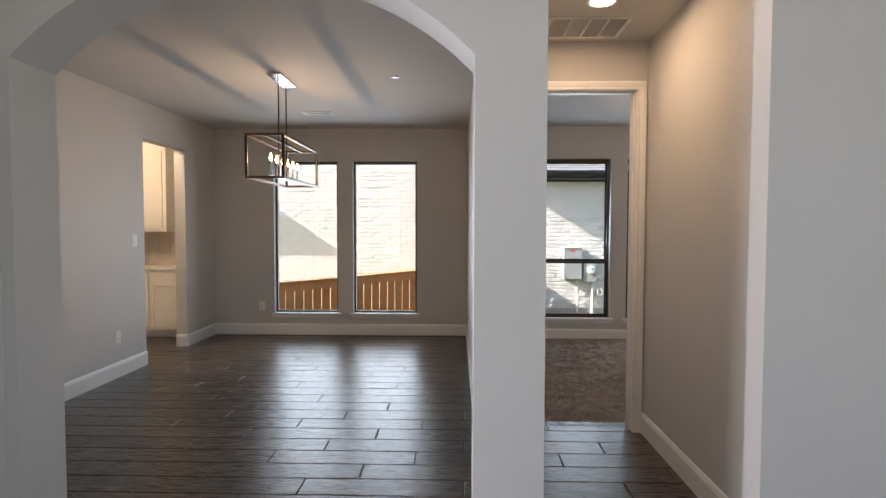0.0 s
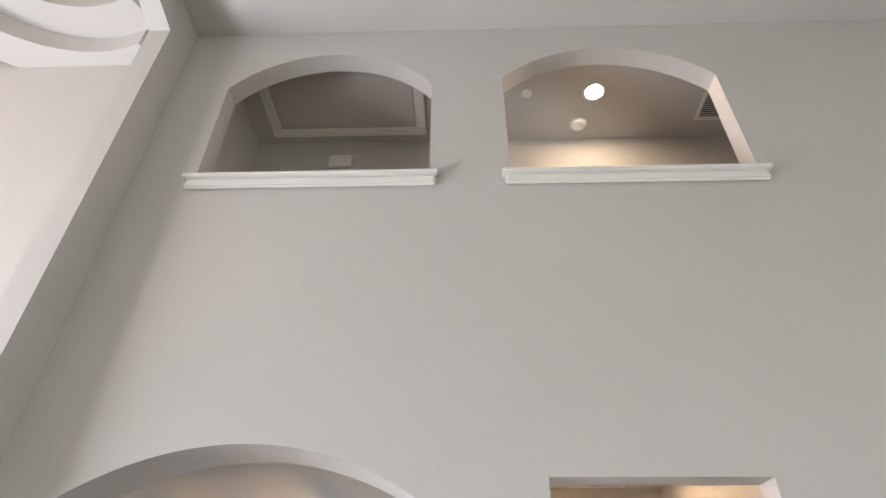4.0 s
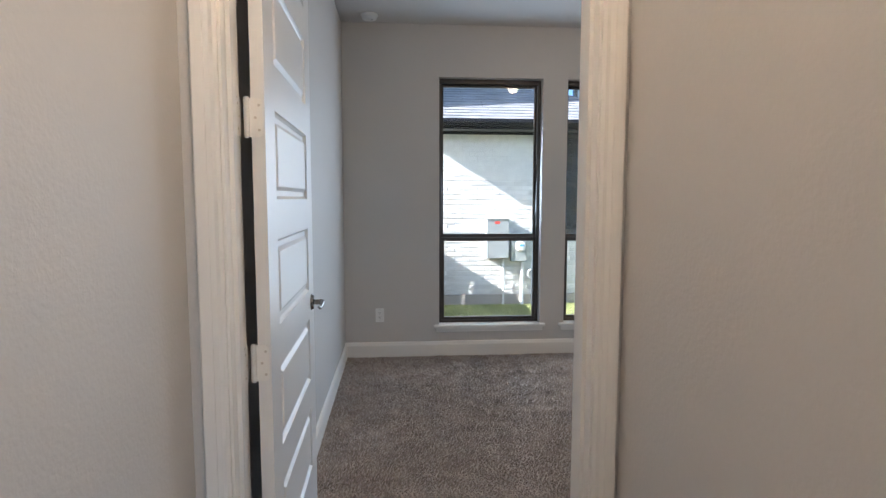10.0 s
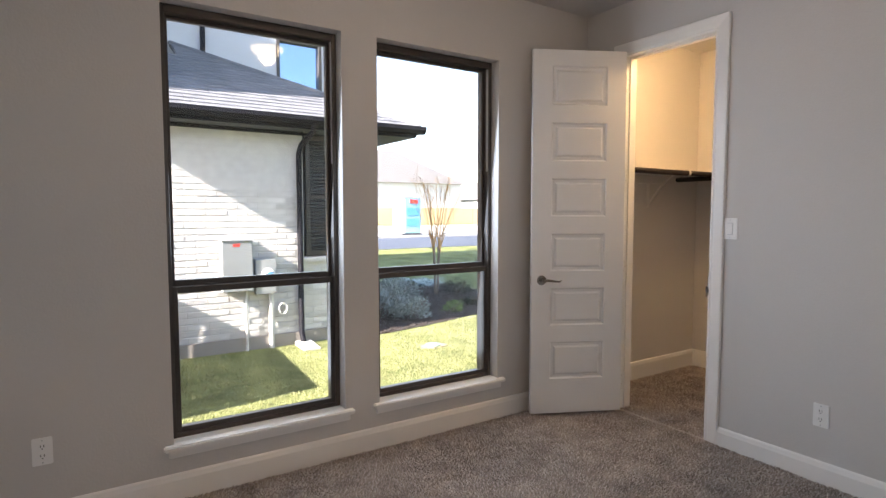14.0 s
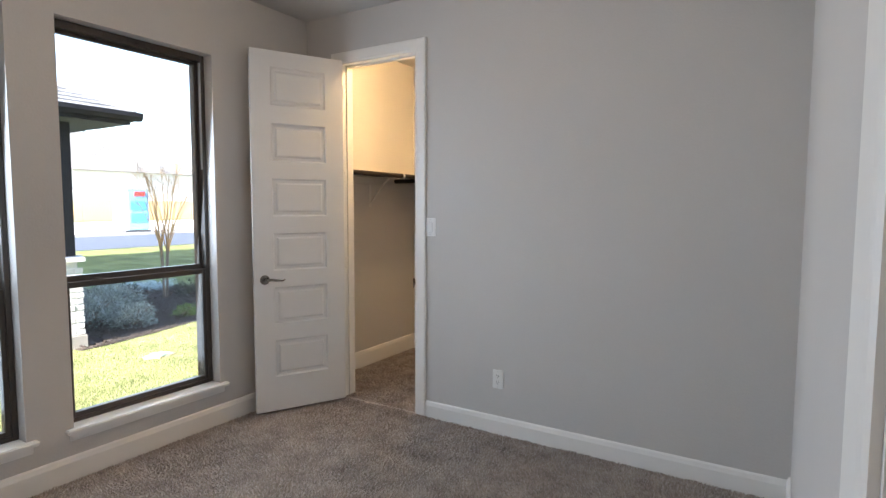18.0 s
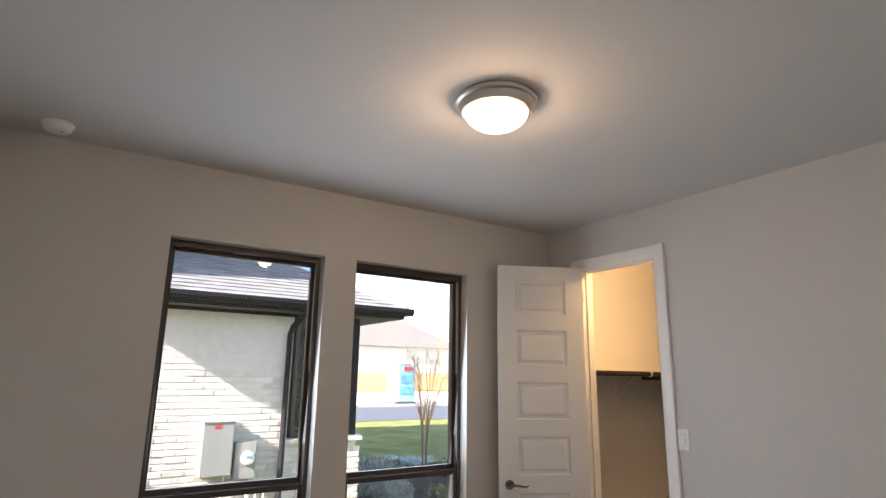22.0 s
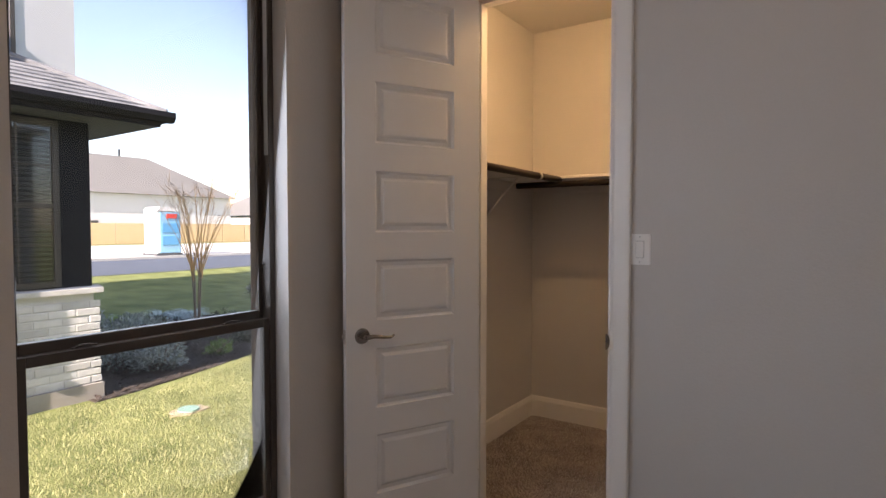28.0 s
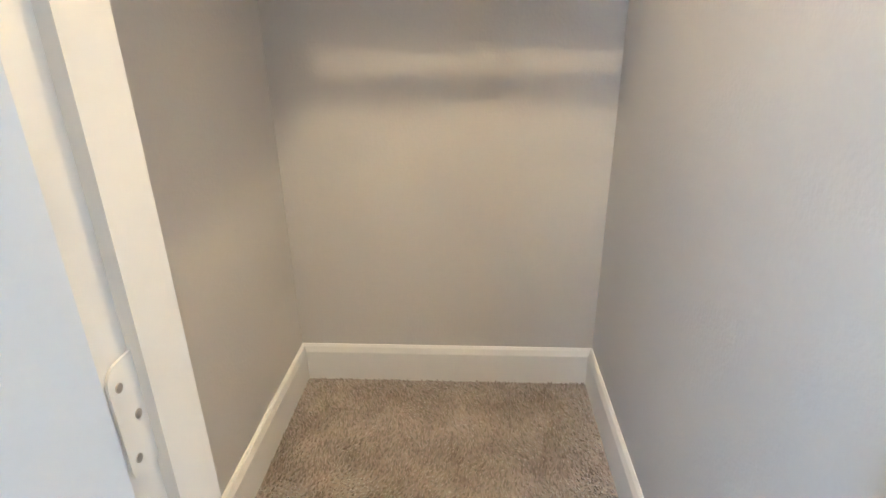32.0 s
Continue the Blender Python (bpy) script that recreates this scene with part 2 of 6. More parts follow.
def tile_material():
    """Dark wood-look porcelain: grain drawn along the plank, each plank its own cut and shade."""
    m = bpy.data.materials.new("wood_look_tile")
    m.use_nodes = True
    nt = m.node_tree
    n, l = nt.nodes, nt.links
    b = n["Principled BSDF"]
    tc, info, geo = n.new("ShaderNodeTexCoord"), n.new("ShaderNodeObjectInfo"), n.new("ShaderNodeNewGeometry")
    rnd = n.new("ShaderNodeMath")
    l.new(info.outputs["Random"], rnd.inputs[0])
    l.new(geo.outputs["Random Per Island"], rnd.inputs[1])
    shift = n.new("ShaderNodeVectorMath")
    shift.operation = "MULTIPLY_ADD"
    l.new(rnd.outputs[0], shift.inputs[0])
    shift.inputs[1].default_value = (37, 53, 11)
    l.new(tc.outputs["Object"], shift.inputs[2])
    tex = []
    for scale, size, detail in (((1.0, 9.0, 1.0), 2.4, 6), ((1.0, 26.0, 1.0), 9.0, 4), ((1, 3, 1), 4.0, 2)):
        mp, t = n.new("ShaderNodeMapping"), n.new("ShaderNodeTexNoise")
        mp.inputs["Scale"].default_value = scale
        l.new(shift.outputs[0], mp.inputs["Vector"])
        l.new(mp.outputs[0], t.inputs["Vector"])
        t.inputs["Scale"].default_value, t.inputs["Detail"].default_value = size, detail
        t.inputs["Roughness"].default_value = 0.6
        tex.append(t)
    ramp = n.new("ShaderNodeValToRGB")
    ramp.color_ramp.elements[0].position, ramp.color_ramp.elements[1].position = 0.30, 0.72
    ramp.color_ramp.elements[0].color, ramp.color_ramp.elements[1].color = (0.040, 0.031, 0.026, 1), (0.112, 0.090, 0.074, 1)
    mid = ramp.color_ramp.elements.new(0.52)
    mid.color = (0.070, 0.055, 0.045, 1)
    blend = n.new("ShaderNodeMix")
    blend.inputs["Factor"].default_value = 0.35
    l.new(tex[0].outputs[0], blend.inputs["A"])
    l.new(tex[1].outputs[0], blend.inputs["B"])
    l.new(blend.outputs["Result"], ramp.inputs[0])
    hsv, rng = n.new("ShaderNodeHueSaturation"), n.new("ShaderNodeMapRange")
    rng.inputs["From Max"].default_value = 1.5
    rng.inputs["To Min"].default_value, rng.inputs["To Max"].default_value = 0.75, 1.3
    l.new(rnd.outputs[0], rng.inputs["Value"])
    l.new(rng.outputs[0], hsv.inputs["Value"])
    l.new(ramp.outputs[0], hsv.inputs["Color"])
    l.new(hsv.outputs[0], b.inputs["Base Color"])
    rr = n.new("ShaderNodeMapRange")
    rr.inputs["From Min"].default_value, rr.inputs["From Max"].default_value = 0.3, 0.7
    rr.inputs["To Min"].default_value, rr.inputs["To Max"].default_value = 0.21, 0.36
    l.new(tex[1].outputs[0], rr.inputs["Value"])
    l.new(rr.outputs[0], b.inputs["Roughness"])
    bump, bump2 = n.new("ShaderNodeBump"), n.new("ShaderNodeBump")
    bump.inputs["Strength"].default_value, bump.inputs["Distance"].default_value = 0.6, 0.0014
    bump2.inputs["Strength"].default_value, bump2.inputs["Distance"].default_value = 0.30, 0.006
    l.new(tex[1].outputs[0], bump.inputs["Height"])
    l.new(tex[2].outputs[0], bump2.inputs["Height"])
    l.new(bump2.outputs[0], bump.inputs["Normal"])
    l.new(bump.outputs[0], b.inputs["Normal"])
    return m


TILE = tile_material()


def lawn_material():
    m = material("lawn_soil", (0.12, 0.16, 0.05), 1.0, vary=0.4, scale=2.2, fine=70, second=(0.32, 0.345, 0.14), bump=1.0, bump_size=0.02, spec=0.1)
    return m


CARPET, LAWN = carpet_material(), lawn_material()
BLADE = material("grass_blade", (0.21, 0.225, 0.085), 0.7, vary=0.45, scale=1.6, fine=25, second=(0.53, 0.515, 0.25))


def glass_material():
    m = bpy.data.materials.new("window_glass")
    m.use_nodes = True
    n, l = m.node_tree.nodes, m.node_tree.links
    n.remove(n["Principled BSDF"])
    clear, gloss, mix, fr = n.new("ShaderNodeBsdfTransparent"), n.new("ShaderNodeBsdfGlossy"), n.new("ShaderNodeMixShader"), n.new("ShaderNodeFresnel")
    clear.inputs[0].default_value = (0.93, 0.95, 0.95, 1)
    gloss.inputs["Roughness"].default_value = 0.01
    fr.inputs["IOR"].default_value = 1.5
    l.new(fr.outputs[0], mix.inputs[0])
    l.new(clear.outputs[0], mix.inputs[1])
    l.new(gloss.outputs[0], mix.inputs[2])
    l.new(mix.outputs[0], n["Material Output"].inputs[0])
    return m


def mirror_pane(name, color, metal):
    return material(name, color, 0.06, metal=metal, vary=0.05, scale=0.8, fine=4, spec=1.0)


def glow(name, color, strength):
    m = bpy.data.materials.new(name)
    m.use_nodes = True
    b = m.node_tree.nodes["Principled BSDF"]
    b.inputs["Base Color"].default_value = (*color, 1)
    b.inputs["Emission Color"].default_value = (*color, 1)
    b.inputs["Emission Strength"].default_value = strength
    return m


# SKY_PANE: the blue of the reflected sky is put into the metal's tint
GLASS, PANE, SKY_PANE = glass_material(), mirror_pane("dark_window_pane", (0.05, 0.07, 0.09), 0.3), mirror_pane("sky_tinted_pane", (0.30, 0.43, 0.62), 1.0)
GLOW = glow("lit_frosted_glass", (1.0, 0.76, 0.48), 1.7)
GLOW_CAN = glow("lit_can_lens", (1.0, 0.88, 0.70), 9.0)
GLOW_BULB = glow("lit_candle_bulb", (1.0, 0.60, 0.24), 9.0)


# ---- building helpers ----
def box(bm, x0, y0, z0, x1, y1, z1):
    vs = [bm.verts.new((x, y, z)) for x in (x0, x1) for y in (y0, y1) for z in (z0, z1)]
    for a, b, c, d in ((0, 1, 3, 2), (4, 6, 7, 5), (0, 4, 5, 1), (2, 3, 7, 6), (0, 2, 6, 4), (1, 5, 7, 3)):
        bm.faces.new((vs[a], vs[b], vs[c], vs[d]))
    return vs


def rounded(bm, x0, y0, z0, x1, y1, z1, r=0.004, seg=2):
    vs = box(bm, x0, y0, z0, x1, y1, z1)
    es = {e for v in vs for e in v.link_edges}
    bmesh.ops.bevel(bm, geom=list(es), offset=r, segments=seg, affect="EDGES", clamp_overlap=True)


def prism(bm, ring, shift):
    """A solid from a closed ring of points, pushed along shift."""
    a = [bm.verts.new(p) for p in ring]
    b = [bm.verts.new(Vector(p) + Vector(shift)) for p in ring]
    bm.faces.new(a)
    bm.faces.new(list(reversed(b)))
    k = len(ring)
    for i in range(k):
        bm.faces.new((a[i], b[i], b[(i + 1) % k], a[(i + 1) % k]))


def disc(bm, c, r, h, seg=32, axis="Z", r2=None):
    """A cylinder or cone frustum whose base centre is c, h long along the axis."""
    rot = {"Z": Matrix(), "Y": Matrix.Rotation(radians(-90), 4, "X"), "X": Matrix.Rotation(radians(90), 4, "Y")}[axis]
    m = Matrix.Translation(c) @ rot @ Matrix.Translation((0, 0, h / 2))
    bmesh.ops.create_cone(bm, cap_ends=True, segments=seg, radius1=r, radius2=r if r2 is None else r2, depth=h, matrix=m)


def lathe(bm, profile, c, seg=40):
    """Profile of (radius, z) turned round a vertical axis through c."""
    rings = []
    for r, z in profile:
        rings.append([bm.verts.new((c[0] + r * math.cos(2 * math.pi * i / seg), c[1] + r * math.sin(2 * math.pi * i / seg), c[2] + z)) for i in range(seg)])
    for a, b in zip(rings, rings[1:]):
        for i in range(seg):
            bm.faces.new((a[i], a[(i + 1) % seg], b[(i + 1) % seg], b[i]))
    bm.faces.new(rings[0])
    bm.faces.new(rings[-1])


def tube(bm, pts, radii, seg=8):
    """A round bar through points, tapering by radii."""
    pts = [Vector(p) for p in pts]
    rings = []
    for i, p in enumerate(pts):
        d = (pts[min(i + 1, len(pts) - 1)] - pts[max(i - 1, 0)]).normalized()
        s = d.orthogonal().normalized() if i == 0 else (side - d * side.dot(d)).normalized()
        side = s
        u = d.cross(s)
        r = radii[i] if hasattr(radii, "__len__") else radii
        rings.append([bm.verts.new(p + (s * math.cos(2 * math.pi * k / seg) + u * math.sin(2 * math.pi * k / seg)) * r) for k in range(seg)])
    for a, b in zip(rings, rings[1:]):
        for k in range(seg):
            bm.faces.new((a[k], a[(k + 1) % seg], b[(k + 1) % seg], b[k]))
    bm.faces.new(list(reversed(rings[0])))
    bm.faces.new(rings[-1])


PLACE = {}


def finish(bm, name, smooth=False):
    bmesh.ops.recalc_face_normals(bm, faces=bm.faces[:])
    me = bpy.data.meshes.new(name)
    bm.to_mesh(me)
    bm.free()
    if smooth:
        for p in me.polygons:
            p.use_smooth = True
        me.set_sharp_from_angle(angle=radians(40))
    return me


def thing(name, m, label, category, group="", kind=""):
    """An Empty at the pose m (or place), under which parts are hung."""
    m = m if isinstance(m, Matrix) else Matrix.Translation(m)
    ob = new(name)
    ob.empty_display_size = 0.1
    ob.matrix_world = m
    PLACE[ob.name] = m
    return tagged(ob, label, category, group, kind)


def part(name, bm, mat, parent, label="", local=False, smooth=False, kind=""):
    """Links a bmesh as one mesh under a thing or part. local: its points are already in the thing's own axes."""
    if not local:
        bmesh.ops.transform(bm, matrix=PLACE[parent.name].inverted(), verts=bm.verts[:])
    me = finish(bm, name, smooth)
    me.materials.append(mat)
    ob = new(name, me)
    ob.parent = parent
    PLACE[ob.name] = PLACE[parent.name]
    return tagged(ob, label, kind=kind)


def solid(name, bm, mat, label, category, group="", kind="", smooth=False, place=None):
    """A top-level thing or piece of the setting made of one mesh."""
    place = place or (0, 0, 0)
    bmesh.ops.translate(bm, verts=bm.verts[:], vec=-Vector(place))
    me = finish(bm, name, smooth)
    me.materials.append(mat)
    ob = new(name, me)
    ob.location = place
    PLACE[ob.name] = Matrix.Translation(place)
    return tagged(ob, label, category, group, kind)


def wall(name, along, face, back, u0, u1, z0, z1, holes=(), mat=WALL, label="light grey painted drywall with orange-peel texture"):
    """A wall slab with rectangular or arched openings. along: the axis it runs along; holes: (u0, u1, z0, z1) or, with a
    fifth value, an arch that springs at z1 and rises to it."""
    bm = bmesh.new()

    def cell(a, b, c, d):
        if b - a < 1e-5 or d - c < 1e-5:
            return
        if along == "x":
            box(bm, a, min(face, back), c, b, max(face, back), d)
        else:
            box(bm, min(face, back), a, c, max(face, back), b, d)

    us = sorted({u0, u1, *[v for h in holes for v in h[:2]]})
    for a, b in zip(us, us[1:]):
        mid = (a + b) / 2
        spans = sorted((h[2], h[4] if len(h) > 4 else h[3]) for h in holes if h[0] < mid < h[1])
        z = z0
        for lo, hi in spans:
            cell(a, b, z, lo)
            z = hi
        cell(a, b, z, z1)
    for h in holes:
        if len(h) > 4:
            a, b, spring, crown = h[0], h[1], h[3], h[4]
            n, half = 28, (h[1] - h[0]) / 2
            rise = crown - spring
            rad = (half * half + rise * rise) / (2 * rise)
            curve = []
            for i in range(n + 1):
                u = a + (b - a) * i / n
                curve.append((u, spring + math.sqrt(max(0, rad * rad - (u - a - half) ** 2)) - (rad - rise)))
            for (ua, za), (ub, zb) in zip(curve, curve[1:]):
                ring = [(ua, za), (ub, zb), (ub, crown), (ua, crown)]
                if zb >= crown - 1e-4 and za >= crown - 1e-4:
                    continue
                ring = [p for k, p in enumerate(ring) if k == 0 or p != ring[k - 1]]
                if abs(za - crown) < 1e-4:
                    ring = [(ua, za), (ub, zb), (ub, crown)]
                elif abs(zb - crown) < 1e-4:
                    ring = [(ua, za), (ub, zb), (ua, crown)]
                if along == "x":
                    prism(bm, [(u, face, z) for u, z in ring], (0, back - face, 0))
                else:
                    prism(bm, [(face, u, z) for u, z in ring], (back - face, 0, 0))
    bmesh.ops.remove_doubles(bm, verts=bm.verts[:], dist=1e-5)
    return solid(name, bm, mat, label, "wall", kind="structure")


def slab(name, x0, y0, z0, x1, y1, z1, mat, label, category):
    bm = bmesh.new()
    box(bm, x0, y0, z0, x1, y1, z1)
    return solid(name, bm, mat, label, category, kind="structure")


BB_H = 0.150


def baseboard(u_from, u_to, along, face, side, z=0.0, high=BB_H):
    """A moulded skirting along a wall face. side: +1 or -1, the way it stands out."""
    pr = [(0, 0), (0.016, 0), (0.016, high - 0.03), (0.013, high - 0.02), (0.010, high - 0.008), (0.004, high), (0, high)]
    bm = bmesh.new()
    if along == "x":
        prism(bm, [(u_from, face + side * d, z + h) for d, h in pr], (u_to - u_from, 0, 0))
    else:
        prism(bm, [(face + side * d, u_from, z + h) for d, h in pr], (0, u_to - u_from, 0))
    return solid("baseboard", bm, TRIM, "white painted moulded baseboard along the wall", "baseboard", kind="structure")

# ---- structure: foyer, loft, dining, hall, bedroom, closet ----
YF, YFB = 3.337, 3.470          # foyer wall, front and back
XH0, XH1 = 1.330, 2.405         # hall side walls
YD, YDB = 5.118, 5.262          # hall door wall
XB0, XB1 = 1.385, 5.006         # bedroom side walls
YW, YWB = 8.500, 8.720          # bedroom window wall
XD0, XD1, YDW = -2.245, 1.205, 8.635  # dining walls
CEIL_H, FOYER_H = 2.79, 5.47
CX, CY0, CY1 = 6.475, 7.466, 8.545   # closet back and sides

wall("wall_foyer_north", "x", YF, YFB, -0.80, 4.40, 0.0, FOYER_H + 0.1,
     holes=[(-0.735, 1.134, 0.0, 2.155, 2.552), (1.418, 2.278, 0.0, 2.423), (-0.42, 0.918, 4.044, 4.86, 5.20), (1.376, 2.745, 4.044, 4.90, 5.21)])
wall("wall_foyer_west", "y", -0.790, -0.930, -2.5, YF, 0.0, FOYER_H + 0.1, holes=[(-1.2, 3.09, 0.0, 5.15, 5.42)])
# east and south openings are assumed, unseen; the fill lamps stand in them
wall("wall_foyer_east", "y", 4.40, 4.52, -2.5, 4.6, 0.0, FOYER_H + 0.1, holes=[(-1.6, 0.2, 0.6, 2.8)])
wall("wall_foyer_south", "x", -2.50, -2.62, -4.6, 4.52, 0.0, FOYER_H + 0.1, holes=[(2.3, 4.1, 0.9, 3.7)])
wall("wall_living_west", "y", -4.50, -4.62, -2.5, YFB, 0.0, FOYER_H + 0.1, holes=[(-0.15, 3.15, 0.4, 2.2)])
wall("wall_arch_lining", "x", YFB, 3.605, -0.925, 1.204, 0.0, CEIL_H, holes=[(-0.735, 1.134, 0.0, 2.155, 2.552)])
slab("ceiling_foyer", -4.6, -2.62, FOYER_H, 4.52, YF, FOYER_H + 0.1, CEIL, "light grey painted high foyer ceiling", "ceiling")
# stepped round ceiling of the turret beside the foyer
for r0, r1, zb in ((0.72, 0.95, 5.30), (0.95, 1.22, 5.14)):
    bm = bmesh.new()
    lim = math.acos(0.41 / r1)
    for k in range(40):
        a, b = (lim + (2 * math.pi - 2 * lim) * i / 40 for i in (k, k + 1))
        prism(bm, [(-1.36 + r * math.cos(q), 2.28 + r * math.sin(q), zb) for r, q in ((r0, a), (r1, a), (r1, b), (r0, b))], (0, 0, FOYER_H - 0.004 - zb))
    bmesh.ops.remove_doubles(bm, verts=bm.verts[:], dist=1e-5)
    solid("ceiling_ring", bm, CEIL, "light painted stepped round ceiling ring", "ceiling", kind="structure", smooth=True)
# loft behind the upper openings
slab("floor_loft", -0.93, YFB, 3.2, 4.52, 4.6, 3.4, CARPET, "carpeted loft floor behind the upper openings", "floor")
wall("wall_loft_north", "x", 4.33, 4.45, -0.93, 4.40, 3.4, 5.5)
wall("wall_loft_west", "y", -0.62, -0.92, YFB, 4.33, 3.4, 5.5)
slab("ceiling_loft", -0.93, YFB, 5.40, 4.52, 4.6, 5.47, CEIL, "light grey painted loft ceiling", "ceiling")
# dining room and pantry
wall("wall_dining_west", "y", XD0, XD0 - 0.13, YFB, YDW, 0.0, CEIL_H, holes=[(6.93, 7.825, 0.0, 2.40)])
wall("wall_dining_south", "x", YFB, YF, -4.5, -0.93, 0.0, FOYER_H)
wall("wall_dining_north", "x", YDW, YWB + 0.06, -2.375, XD1 + 0.18, -0.5, CEIL_H,
     holes=[(-1.425, -0.555, 0.295, 2.36), (-0.345, 0.520, 0.295, 2.36)])
wall("wall_dining_east", "y", XD1, 1.329, YFB, YDW, 0.0, CEIL_H)
slab("ceiling_dining", -4.7, YFB, CEIL_H, 1.34, YWB + 0.06, CEIL_H + 0.1, CEIL, "light grey painted dining room ceiling", "ceiling")
wall("wall_pantry_west", "y", -3.96, -4.10, 5.4, 9.06, 0.0, CEIL_H)
wall("wall_pantry_north", "x", 8.94, 9.06, -3.96, -2.30, 0.0, CEIL_H)
wall("wall_pantry_east", "y", -2.376, -2.30, YWB + 0.06, 8.94, 0.0, CEIL_H)
slab("ceiling_pantry", -4.1, YWB + 0.06, CEIL_H, -2.30, 9.06, CEIL_H + 0.1, CEIL, "light painted pantry ceiling", "ceiling")
# unseen blockers added beside the living room and the entry, which keep the low sun out
slab("sun_block_roof", -8.6, -2.6, 4.6, -4.62, 3.4, 4.8, WALL, "unseen slab added to block the high part of the sun", "roof")
slab("sun_block_west", -8.7, -2.6, -0.45, -8.55, 3.4, 4.6, WALL, "unseen screen added to block the low western sun", "wall")
slab("sun_block_south", -0.45, -4.6, -0.45, -0.30, -2.62, 5.2, WALL, "unseen screen added to keep sun out of the entry", "wall")
wall("wall_pantry_south", "x", 5.5, 5.38, -3.96, XD0 - 0.13, 0.0, CEIL_H)
# unseen cover added above the ceiling joints to stop sunlight leaking in
slab("sun_leak_cover", -4.7, 3.61, 2.925, CX + 0.2, 9.1, 3.0, WALL, "unseen slab added over the ceilings against sun leaks", "deck")
# hall
wall("wall_hall_west", "y", XH0, 1.306, YFB, YD, 0.0, CEIL_H)
wall("wall_hall_east", "y", XH1, 2.52, YFB, YD, 0.0, CEIL_H)
wall("wall_hall_north", "x", YD, YDB, 1.306, XB1, 0.0, CEIL_H, holes=[(1.406, 2.346, 0.0, 2.462)])
slab("ceiling_hall", 1.306, YFB, CEIL_H - 0.005, 2.52, YDB, CEIL_H + 0.1, CEIL, "light grey painted hall ceiling", "ceiling")
# bedroom
wall("wall_bedroom_west", "y", XB0, 1.306, YDB, YW, 0.0, CEIL_H + 0.02)
wall("wall_bedroom_north", "x", YW, YWB, XD1 + 0.181, XB1 + 0.115, -0.5, CEIL_H + 0.02,
     holes=[(2.192, 3.080, 0.268, 2.375), (3.295, 4.180, 0.268, 2.375)])
wall("wall_bedroom_east", "y", XB1, XB1 + 0.115, YDB - 0.08, YW, 0.0, CEIL_H + 0.02, holes=[(7.496, 8.174, 0.0, 2.462)])
slab("ceiling_bedroom", 1.306, YDB, CEIL_H + 0.01, XB1 + 0.12, YWB, CEIL_H + 0.12, CEIL, "light grey painted bedroom ceiling", "ceiling")
wall("wall_bedroom_south", "x", 5.308, YDB, 2.421, XB1, 0.0, CEIL_H + 0.01)
# closet
wall("wall_closet_east", "y", CX, CX + 0.13, CY0 - 0.12, CY1, 0.0, 2.80)
wall("wall_closet_north", "x", CY1, YWB, XB1 + 0.115, CX + 0.14, -0.5, 2.80)
wall("wall_closet_south", "x", CY0, CY0 - 0.12, XB1 + 0.115, CX, 0.0, 2.80)
slab("ceiling_closet", XB1 + 0.12, CY0 - 0.12, 2.78, CX + 0.13, YWB, 2.88, CEIL, "light painted closet ceiling", "ceiling")
# floors
bedroom_carpet = slab("floor_carpet_bedroom", 1.306, YDB - 0.06, -0.14, XB1 + 0.06, YW, -0.008, CARPET, "grey-brown cut-pile bedroom carpet", "carpet")
closet_carpet = slab("floor_carpet_closet", XB1 + 0.06, CY0 - 0.1, -0.14, CX + 0.1, CY1, -0.001, CARPET, "grey-brown cut-pile closet carpet", "carpet")
tile_floor = slab("floor", -4.6, -2.6, -0.15, 4.5, 8.94, -0.010, GROUT, "dark wood-look plank tile floor with dark grout", "floor")

# baseboards
for args in ((XD0, -0.93, "x", YFB, 1), (XD0, XD1, "x", YDW, -1), (YFB, YDW, "y", XD1, -1), (YFB, 6.93, "y", XD0, 1), (7.825, YDW, "y", XD0, 1),
             (XD0 - 0.13, XD0, "x", 7.825, -1), (YFB, YD, "y", XH0, 1), (YFB, YD, "y", XH1, -1), (XH0, 1.359, "x", YD, -1),
             (YDB, YW, "y", XB0, 1, -0.012, 0.138), (XB0, XB1, "x", YW, -1, -0.012, 0.138), (YDB, 7.425, "y", XB1, -1, -0.012, 0.120), (8.247, YW, "y", XB1, -1, -0.012, 0.120), (2.514, XB1, "x", 5.308, 1, -0.012, 0.138),
             (XB1 + 0.115, CX, "x", CY0, 1), (XB1 + 0.115, CX, "x", CY1, -1), (CY0, CY1, "y", CX, -1), (-0.8, -0.735, "x", YF, -1), (1.134, 1.418, "x", YF, -1), (2.278, 4.4, "x", YF, -1),
             (YF, 3.605, "y", -0.735, 1), (YF, 3.605, "y", 1.134, -1)):
    baseboard(*args)


# ---- doors and casings ----
def casing_profile(w=0.085, t=0.018):
    return [(0, 0), (0, 0.008), (0.008, 0.012), (0.018, 0.010), (0.030, 0.013), (w - 0.030, 0.016), (w - 0.015, t), (w - 0.004, t), (w, t - 0.004), (w, 0)]


